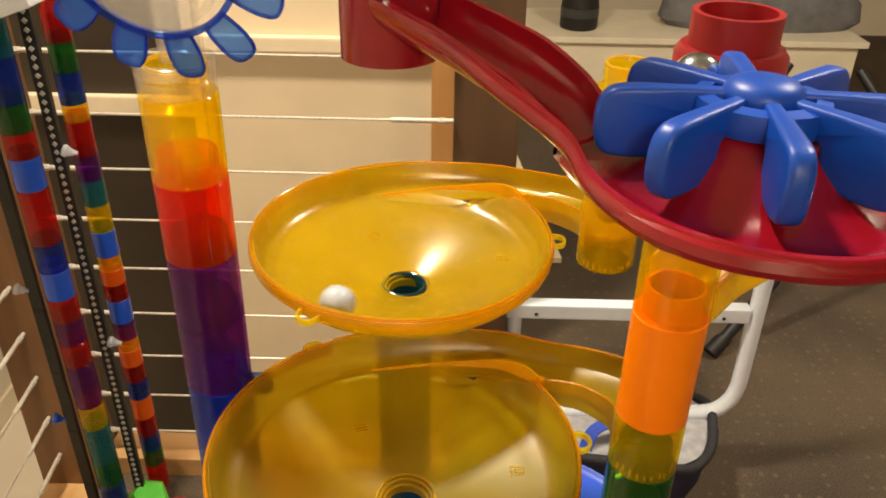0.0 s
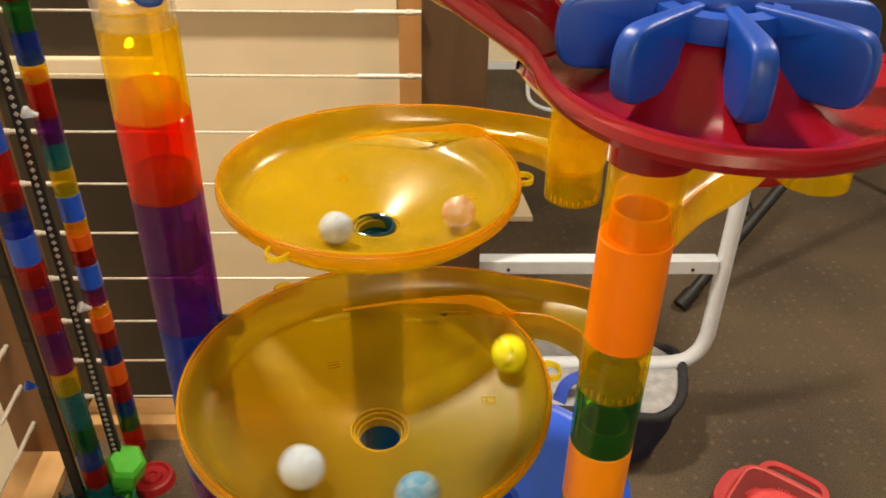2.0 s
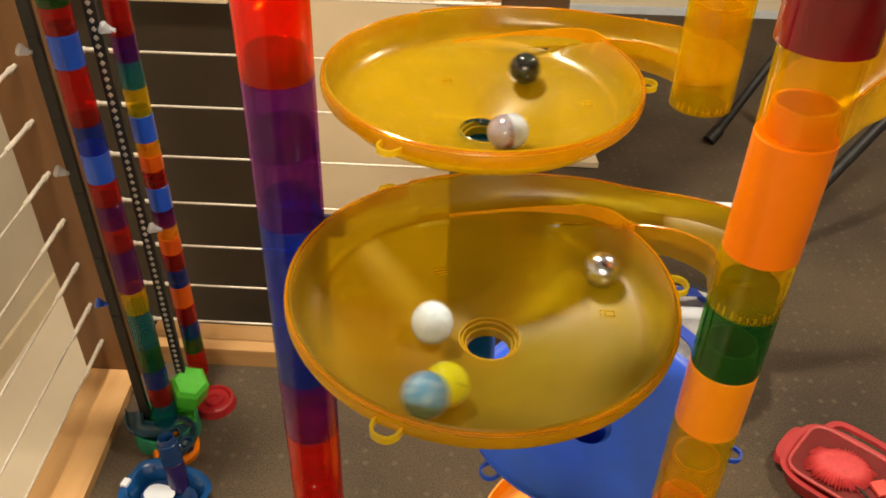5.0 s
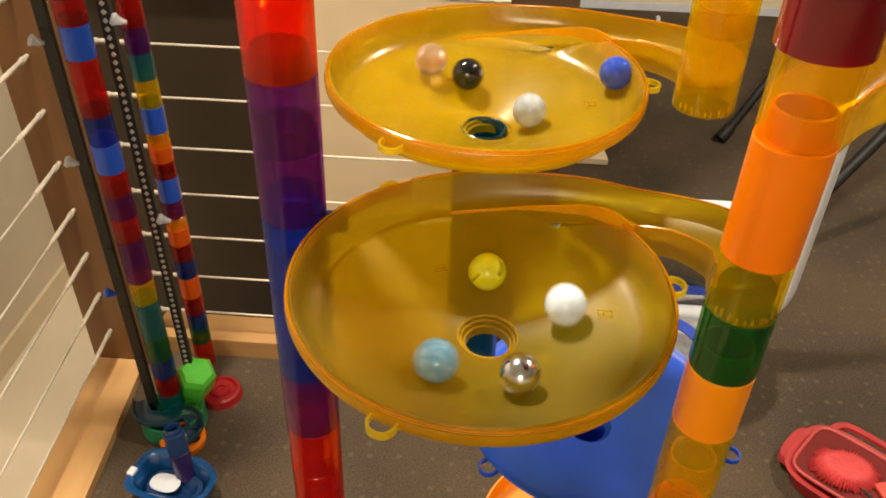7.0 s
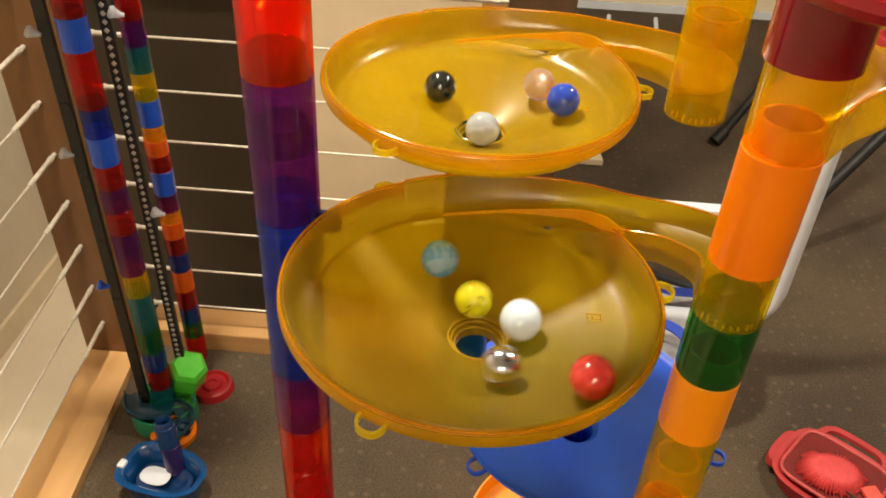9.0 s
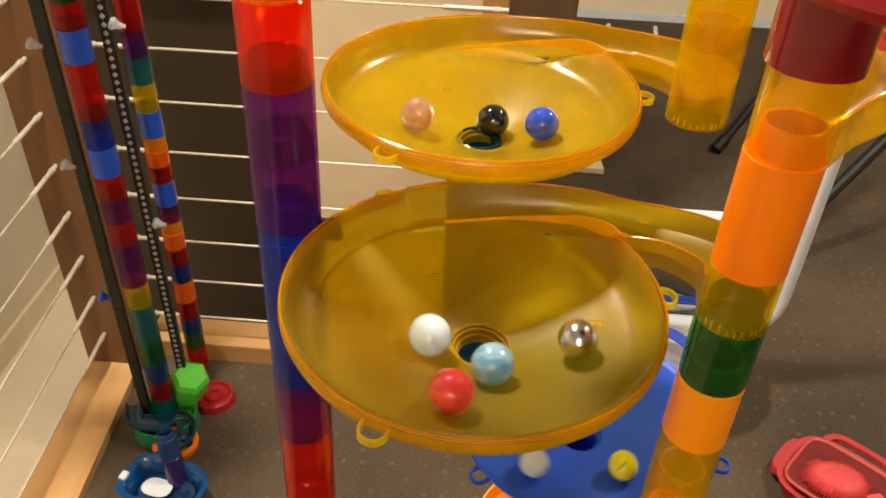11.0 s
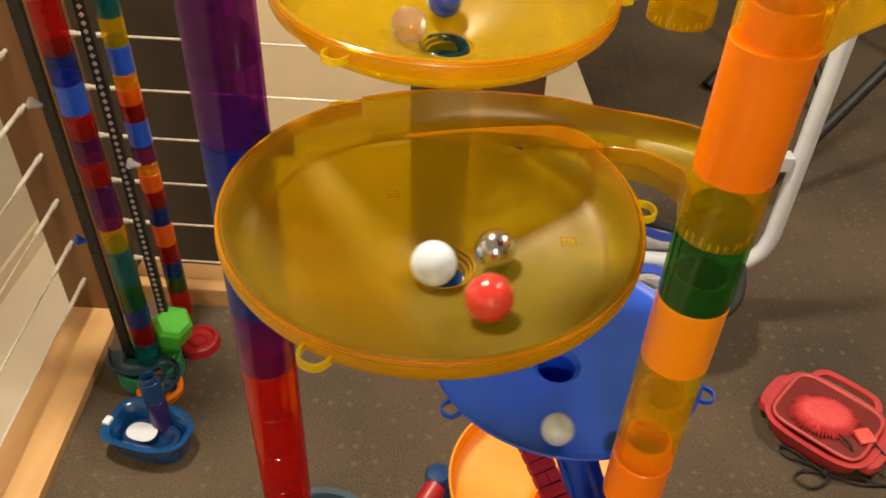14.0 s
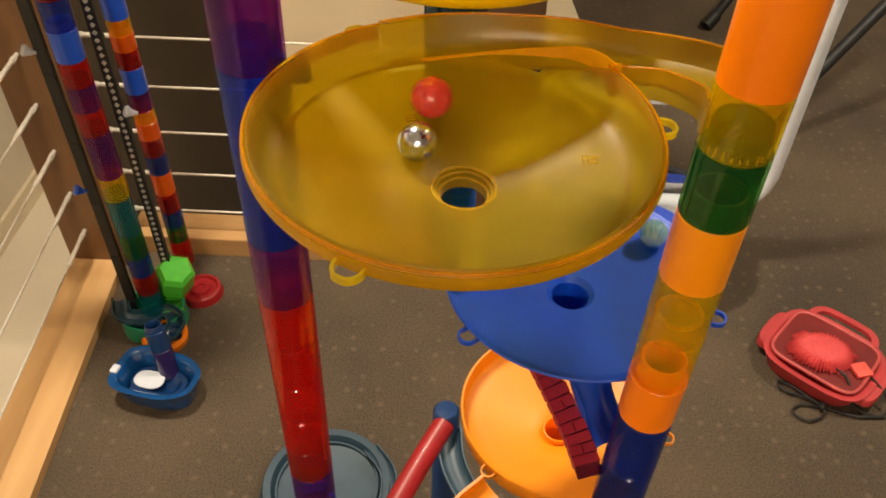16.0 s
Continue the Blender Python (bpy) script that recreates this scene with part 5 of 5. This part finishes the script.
ORBIT_BW = BW_1 + BW_2 + BW_3
BB_1 = [(0.3, 46, 96.7), (0.4, 71, 82.3), (0.5, 110, 63.8), (0.6, 150, 63.3), (0.7, 193, 64.8), (0.8, 235, 67), (0.9, 269, 68), (1, 306, 69.1), (1.1, 354, 65.1), (1.2, 395, 66.2), (1.3, 433, 65.5), (1.4, 472, 63.6), (1.5, 501, 63.2), (1.6, 531, 63.1), (1.8, 594, 62.2), (2, 652, 57.5), (2.2, 722, 52.4), (2.4, 798, 59.5), (2.5, 826, 63.8), (2.6, 850, 63.2), (2.8, 900, 64.1), (3, 954, 61.1), (3.2, 1021, 43.5), (3.4, 1118, 50.9), (3.5, 1148, 61.1), (3.6, 1176, 63.7), (3.8, 1239, 51.6), (4, 1311, 48.3), (4.2, 1394, 43.7), (4.4, 1478, 47.6), (4.5, 1516, 52.8), (4.6, 1546, 60.4)]
BB_2 = [(6.8, 2346, 57.1), (7, 2405, 34.8), (7.2, 2544, 38.6), (7.4, 2611, 42.6), (7.5, 2646, 38.8), (7.6, 2691, 33.3), (7.8, 2802, 32.6), (8, 2888, 39.8), (8.2, 2979, 32.9), (8.4, 3068, 36.5), (8.5, 3102, 28.9), (8.6, 3183, 14.7), (8.8, 3297, 41.1), (9, 3355, 34.6), (9.2, 3446, 28.2), (11.3, 4389, 25.5), (11.5, 4551, 12.8), (11.7, 4708, 14.7), (11.9, 4817, 20.2), (12, 4906, 5.5), (12.1, 5043, 16.9), (12.3, 5155, 13.8), (12.5, 5395, 10.4), (12.7, 5528, 12.8), (12.9, 5778, 12.1), (13, 6036, 3.6), (13.1, 6038, 10.4)]
ORBIT_BB = BB_1 + BB_2
BY_1 = [(1.1, 37, 99.1), (1.2, 56, 92.4), (1.3, 85, 64.8), (1.4, 126, 77.4), (1.5, 170, 63.7), (1.6, 214, 65.9), (1.8, 296, 62.6), (2, 381, 66.2), (2.2, 460, 64), (2.4, 530, 63.7), (2.5, 561, 65.2), (2.6, 591, 66.9), (2.8, 648, 58.5), (3, 718, 57.1), (3.2, 785, 64.2), (3.4, 849, 62.7), (3.5, 877, 63.4), (3.6, 903, 64.3), (3.8, 955, 57.9), (4, 1031, 45.5), (4.2, 1115, 61.5), (4.4, 1167, 64.4), (4.5, 1198, 58.4), (4.6, 1229, 54.6), (6.8, 1819, 25.1), (7, 1884, 27.2), (7.2, 2030, 18.3), (7.4, 2164, 18.3), (7.5, 2236, 24.8), (7.6, 2275, 30.6), (7.8, 2403, 8.1), (8, 2568, 22.5)]
BY_2 = [(8.2, 2671, 17.7), (8.4, 2874, 13.6), (8.5, 2941, 21.7), (8.6, 2986, 19.8), (8.8, 3193, 10.3), (9, 3323, 15.1), (9.2, 3600, 9.1)]
ORBIT_BY = BY_1 + BY_2
BS_1 = [(3, 30, 103.2), (3.2, 75, 81.4), (3.4, 159, 63.4), (3.5, 202, 65.2), (3.6, 241, 67.2), (3.8, 327, 67.9), (4, 413, 66.5), (4.2, 488, 79.1), (4.4, 560, 64), (4.5, 592, 65.5), (4.6, 624, 59.3), (6.8, 1294, 56.2), (7, 1375, 39.5), (7.2, 1469, 53.5), (7.4, 1520, 58.6), (7.5, 1554, 50.8), (7.6, 1595, 46.5), (7.8, 1668, 52.9), (8, 1727, 46.7), (8.2, 1826, 41), (8.4, 1901, 57.8), (8.5, 1921, 63.2), (8.6, 1940, 63.1), (8.8, 1986, 45.3), (9, 2097, 31.7), (9.2, 2177, 51.6), (11.3, 2982, 46.1), (11.5, 3054, 37.2), (11.7, 3162, 30.4), (11.9, 3266, 39.3), (12, 3306, 41.5), (12.1, 3341, 41.7)]
BS_2 = [(12.3, 3414, 36.2), (12.5, 3521, 25.1), (12.7, 3623, 32.5), (12.9, 3714, 34.2), (13, 3754, 33.5), (13.1, 3796, 30.4), (13.3, 3958, 22.5), (13.5, 4024, 37.2), (13.7, 4111, 27.6), (13.9, 4258, 13.8), (14, 4318, 24.5), (14.2, 4412, 26.9), (14.4, 4525, 19.6), (14.5, 4595, 20.7), (14.6, 4666, 20.5), (14.8, 4778, 26.7), (15, 4883, 15.7), (15.2, 5044, 21.8), (15.4, 5152, 22.1), (15.5, 5218, 19.6), (15.6, 5284, 12.7), (15.8, 5434, 25.8), (16, 5535, 20.1)]
ORBIT_BS = BS_1 + BS_2
BR_1 = [(7.2, 38, 101.8), (7.4, 90, 64.3), (7.5, 131, 63.1), (7.6, 174, 64), (7.8, 255, 64.8), (8, 339, 65.8), (8.2, 416, 66.3), (8.4, 494, 63.1), (8.5, 525, 63.6), (8.6, 558, 65), (8.8, 618, 60.4), (9, 681, 60.5), (9.2, 749, 63.7), (11.3, 1443, 46.3), (11.5, 1512, 56.1), (11.7, 1568, 55.4), (11.9, 1628, 49.3), (12, 1662, 42.2), (12.1, 1709, 34.3), (12.3, 1811, 43.2), (12.5, 1877, 52.9), (12.7, 1936, 45.1), (12.9, 2014, 38.4), (13, 2058, 32.4), (13.1, 2112, 30.5), (13.3, 2211, 48.4), (13.5, 2273, 45.1), (13.7, 2340, 37.8), (13.9, 2429, 40.5), (14, 2464, 40.1), (14.2, 2560, 36.8), (14.4, 2641, 48.5)]
BR_2 = [(14.5, 2666, 51.6), (14.6, 2692, 47.9), (14.8, 2783, 19.8), (15, 2903, 44.1), (15.2, 2958, 41.2), (15.4, 3048, 28.9), (15.5, 3102, 30.5), (15.6, 3151, 32.8), (15.8, 3246, 34.2), (16, 3346, 37.2)]
ORBIT_BR = BR_1 + BR_2
CY_1 = [(11.9, -65, 58.8), (12.7, 254, 68.2), (13.7, 579, 56.6), (13.9, 630, 64.8), (15, 954, 53), (15.2, 999, 63.2), (15.6, 1106, 45.4)]
ORBIT_CY = CY_1
CW_1 = [(11.9, -120, 68), (12.9, 274, 64), (13.9, 596, 59.6), (14, 623, 64.3), (14.5, 764, 54.3), (15.2, 968, 60), (15.4, 1012, 60.8)]
ORBIT_CW = CW_1
CK_1 = [(15.4, -130, 70.6), (15.5, -91, 65)]
ORBIT_CK = CK_1
CB_1 = [(15.6, -141, 69.7), (16, 34, 55.4)]
ORBIT_CB = CB_1


def glass(name, colour, swirl, clear=0.0, rough=0.06, metal=0.0, scale=70.0, cut=0.5):
    m, n, l, p = nodes_of(name)
    t = noise_tex(n, l, scale, 2.0)
    t.inputs["Distortion"].default_value = 2.2
    l.new(ramp(n, l, t.outputs["Fac"], [(cut - 0.06, colour), (cut + 0.06, swirl)]).outputs[0], p.inputs["Base Color"])
    p.inputs["Roughness"].default_value, p.inputs["Metallic"].default_value, p.inputs["Coat Weight"].default_value = rough, metal, 0.6
    p.inputs["Transmission Weight"].default_value = clear
    return m


def marble(material, label, r=0.0083):
    bm = bmesh.new()
    bmesh.ops.create_uvsphere(bm, u_segments=32, v_segments=20, radius=r)
    return tagged(part("marble", bm, material), label, "marble", "marbles")


WHITE_GLASS = glass("white_marble_glass", (0.68, 0.83, 0.98), (0.62, 0.75, 0.88), 0, 0.08, 0, 50)
m_aw = marble(glass("milky_marble_glass", (0.56, 0.64, 0.72), (0.46, 0.52, 0.58), 0.15, 0.07, 0, 50), "glossy milky white glass marble rolling in the dish")
m_ac = marble(glass("clear_pink_marble_glass", (0.86, 0.76, 0.86), (0.78, 0.24, 0.10), 0.88, 0.03, 0, 95, 0.60), "clear glass marble with pink and orange swirls")
m_ak = marble(glass("black_marble_glass", (0.006, 0.008, 0.008), (0.02, 0.03, 0.025), 0, 0.06, 0, 60), "glossy black glass marble")
m_abl = marble(glass("blue_marble_glass", (0.02, 0.07, 0.55), (0.03, 0.10, 0.30), 0, 0.06, 0, 80, 0.62), "glossy blue glass marble with darker streaks")
m_at = marble(glass("turquoise_marble_glass", (0.12, 0.55, 0.42), (0.20, 0.62, 0.50), 0, 0.08, 0, 60), "plain turquoise glass marble")
m_bw = marble(WHITE_GLASS, "larger opaque white glass marble", 0.0088)
m_bb = marble(glass("pale_blue_marble_glass", (0.13, 0.36, 0.58), (0.28, 0.48, 0.62), 0.1, 0.06, 0, 90), "pale blue glass marble with white wisps", 0.0085)
m_by = marble(glass("yellow_marble_glass", (0.66, 0.66, 0.01), (0.03, 0.03, 0.004), 0, 0.07, 0, 55, 0.66), "bright yellow glass marble with a black swirl")
m_bs = marble(glass("silver_marble", (0.66, 0.74, 0.86), (0.54, 0.60, 0.74), 0, 0.16, 1.0, 60), "shiny silvery steel marble", 0.0080)
m_br = marble(glass("red_marble_glass", (0.62, 0.040, 0.035), (0.70, 0.060, 0.050), 0, 0.07, 0, 60), "opaque bright red glass marble", 0.0086)


def bed(depth, r):
    """Height of a funnel's floor below its rim, r metres from the middle."""
    if r > 0.0630:
        return -0.0148 + (r - 0.0630) * 0.45
    return -0.0148 - (depth - 0.0148) * ((0.0630 - max(r, 0.0105)) / 0.0510) ** 1.25


def cubic(p0, p1, p2, p3, u):
    return 0.5 * (2 * p1 + (p2 - p0) * u + (2 * p0 - 5 * p1 + 4 * p2 - p3) * u * u + (3 * p1 - 3 * p2 + p3 - p0) * u ** 3)


def orbit(rows, at, depth, size, step=0.1):
    """Places along an orbit in a dish, every step seconds, eased between the rows in angle and radius."""
    out = []
    n = len(rows)
    for i in range(n - 1):
        a, b, c, d = rows[max(i - 1, 0)], rows[i], rows[i + 1], rows[min(i + 2, n - 1)]
        span = c[0] - b[0]
        count = max(1, round(span / step))
        for k in range(count + (i == n - 2)):
            u = k / count
            if span < 0.35:
                ang, rad = cubic(a[1], b[1], c[1], d[1], u), cubic(a[2], b[2], c[2], d[2], u)
                if not min(b[1], c[1]) <= ang <= max(b[1], c[1]):
                    ang = b[1] + (c[1] - b[1]) * u
                rad = max(rad, 0.0)
            else:
                ang = b[1] + (c[1] - b[1]) * u
                wave = 1 + 0.35 * math.sin(math.pi * 2 * u * round(span / 0.7)) * math.sin(math.pi * u)
                rad = (b[2] + (c[2] - b[2]) * u) * wave
            in_mouth = rad >= 76 and 18 < ang % 360 < 118
            rad = rad if in_mouth else min(rad, 66.5)
            r, th = rad / 1000, radians(ang)
            z = bed(depth, min(r, 0.0665)) + size + (max(0.0, r - 0.0675) * 0.45)
            if depth < 0.01:
                z = -0.0022 - depth * (1 - (min(r, 0.07) / 0.070) ** 1.2) + size
            out.append((b[0] + span * u, at @ Vector((r * math.cos(th), r * math.sin(th), z))))
    return out


def roll(ob, places):
    """Keys a marble along its places; it turns as it goes."""
    rows, spin, last = [], 0.0, None
    for t, p in places:
        if last is not None:
            spin += min(70.0, (Vector(p) - last).length * 2200)
        last = Vector(p)
        rows.append((t, Matrix.Translation(p) @ pose(0, 0, 0, 0.6 * spin, 0, spin)))
    if places[-1][0] < 16:
        rows.append((16.0, rows[-1][1]))
    walk(ob, rows)


FEED = Vector((CHUTE[0][0], CHUTE[0][1], 1.135))


def feed_wait(n):
    return FEED + Vector((0, 0, 0.018 * n))


def via_chute(t, n):
    """From the feed tube down the chute and round the red dish; t is when it leaves."""
    x, y, z = W_AT
    down = [(t + 0.1 + 0.1 * i, Vector(p) + Vector((0, 0, 0.0005))) for i, p in enumerate(CHUTE[1:])]
    return [(0.0, feed_wait(n)), (t - 0.1, feed_wait(n)), (t, Vector(CHUTE[0]) + Vector((0, 0, 0.010))), *down, (t + 0.8, Vector((x + 0.022, y - 0.028, z - 0.001))),
            (t + 0.9, Vector((x + 0.036, y - 0.004, z - 0.001))), (t + 1.0, Vector((x + 0.028, y + 0.026, z - 0.001)))]


def tube_drop(t, x, y, z0, z1):
    return [(t, Vector((x, y, z0))), (t + 0.15, Vector((x, y, (z0 * 0.75 + z1 * 0.25)))), (t + 0.3, Vector((x, y, z1)))]


def trough_in(t, at):
    """In from the tube along the entry trough of a dish."""
    x, y, z = at
    return [(t, Vector((x + 0.1043, y + 0.024, z + 0.008))), (t + 0.1, Vector((x + 0.088, y + 0.048, z + 0.004)))]


def drain_to(t, at, depth, end):
    x, y, z = at
    return [(t, Vector((x + 0.004, y - 0.003, z - depth + 0.004))), (t + 0.1, Vector((x + 0.003, y - 0.003, z - depth - 0.03))), (t + 0.3, Vector(end) + Vector((0, 0, 0.02))), (t + 0.4, Vector(end))]


def on_c(rows, size=0.0083):
    return orbit(rows, pose(*C_AT), 0.004, size)


def motions():
    o_x, o_y = 0.201, 0.347
    walk(blue_wheel, [(t, pose(W_AT[0], W_AT[1], W_AT[2] + 0.0170, 0, 0, a)) for t, a in ((0, 0), (0.5, 4), (1.0, 16), (1.5, 4), (2.0, 2), (2.5, -2), (3.0, -4), (3.5, -6), (16, -6))])
    a = lambda rows, s=0.0083: orbit(rows, A_POSE, DISH_DEPTH, s)
    b = lambda rows, s=0.0083: orbit(rows, B_POSE, DISH_DEPTH, s)
    roll(m_aw, a(ORBIT_AW) + drain_to(9.1, A_AT, DISH_DEPTH, (0.105, 0.440, 0.790)) + on_c([(9.7, -1010, 60), (10.6, -650, 66)] + ORBIT_CW + [(15.6, 1075, 66), (16.0, 1190, 62)]))
    roll(m_ac, [(0.0, Vector((0.1950, 0.4480, 1.000))), (0.1, Vector((A_AT[0] + 0.1035, A_AT[1] + 0.028, 0.986)))] + a(ORBIT_AC) + a([(14.3, 5860, 26), (15.2, 6330, 20), (16.0, 6800, 16)]))
    k_in = via_chute(0.11, 0)
    roll(m_ak, k_in + [(1.3, Vector((0.212, 0.372, 1.080))), (1.6, Vector((0.1945, 0.447, 1.05))), (2.5, Vector((0.1945, 0.447, 1.02)))] + trough_in(2.65, A_AT)[:1] + a(ORBIT_AK) + drain_to(11.4, A_AT, DISH_DEPTH, (0.105, 0.440, 0.790)) + on_c([(12.0, -1640, 60), *ORBIT_CK, (16.0, 110, 62)]))
    roll(m_abl, [(0.0, feed_wait(2)), (4.8, feed_wait(2)), (5.1, Vector((0.1965, 0.447, 1.06)))] + tube_drop(5.3, 0.1965, 0.447, 1.04, 1.0) + trough_in(5.7, A_AT) + a([(5.9, -315, 82), (6.1, -255, 66), (6.3, -190, 66)] + ORBIT_ABL) + a([(15.3, 3900, 20), (16.0, 4280, 12)]))
    roll(m_at, [(0.0, feed_wait(4)), (13.0, feed_wait(4)), (13.3, Vector((0.1965, 0.447, 1.06)))] + tube_drop(13.45, 0.1965, 0.447, 1.04, 1.0) + trough_in(13.8, A_AT) + a([(14.0, -315, 82), (14.1, -265, 66), (14.2, -215, 66)] + ORBIT_AT + [(15.0, 120, 66), (15.5, 265, 60), (16.0, 400, 60)]))
    s = 0.0088
    roll(m_bw, b([(0.0, -72, 46), (0.1, -36, 50)] + ORBIT_BW, s) + drain_to(15.3, B_AT, DISH_DEPTH, (0.113, 0.392, 0.790)) + on_c([(15.8, 150, 60), (16.0, 185, 62)], s))
    roll(m_bb, [(0.0, Vector((o_x, o_y, 0.965))), (0.1, Vector((B_AT[0] + 0.1025, B_AT[1] + 0.024, 0.951))), (0.2, Vector((B_AT[0] + 0.086, B_AT[1] + 0.053, 0.9465)))] + b(ORBIT_BB, 0.0085) + drain_to(13.25, B_AT, DISH_DEPTH, (0.113, 0.392, 0.790)) + on_c([(13.8, -820, 60), *ORBIT_CB], 0.0085))
    roll(m_by, [(0.0, Vector((o_x, o_y, 1.06))), (0.6, Vector((o_x, o_y, 1.03))), (0.75, Vector((o_x, o_y, 1.00))), (0.9, Vector((o_x, o_y, 0.962))), (1.0, Vector((B_AT[0] + 0.098, B_AT[1] + 0.040, 0.9505)))] + b(ORBIT_BY) + drain_to(9.3, B_AT, DISH_DEPTH, (0.113, 0.392, 0.790)) + on_c([(9.9, -870, 60)] + ORBIT_CY) + [(15.8, Vector((0.183, 0.465, 0.56))), (16.0, Vector((0.183, 0.465, 0.42)))])
    roll(m_bs, [(0.0, Vector((W_AT[0] - 0.004, W_AT[1] + 0.043, 1.1000))), (0.5, Vector((W_AT[0] + 0.012, W_AT[1] + 0.041, 1.0995))), (0.8, Vector((W_AT[0] + 0.034, W_AT[1] + 0.024, 1.0990))), (1.0, Vector((0.2245, 0.2641, 1.0985))), (1.2, Vector((W_AT[0] + 0.046, W_AT[1] + 0.040, 1.0900))), (1.5, Vector((0.290, 0.455, 1.045))), (2.2, Vector((0.277, 0.457, 1.018))), (2.35, Vector((0.268, 0.424, 1.013))), (2.5, Vector((0.248, 0.399, 1.011))), (2.6, Vector((0.225, 0.381, 1.009))), (2.7, Vector((o_x, o_y, 0.99))), (2.85, Vector((o_x, o_y, 0.962))),
                                    (2.92, Vector((B_AT[0] + 0.1025, B_AT[1] + 0.028, 0.951)))] + b(ORBIT_BS, 0.0080))
    roll(m_br, [(0.0, feed_wait(3)), (6.4, feed_wait(3)), (6.6, Vector((o_x, o_y, 1.06)))] + tube_drop(6.7, o_x, o_y, 1.03, 0.962) + [(7.1, Vector((B_AT[0] + 0.1025, B_AT[1] + 0.028, 0.951)))] + b(ORBIT_BR, 0.0086))


motions()
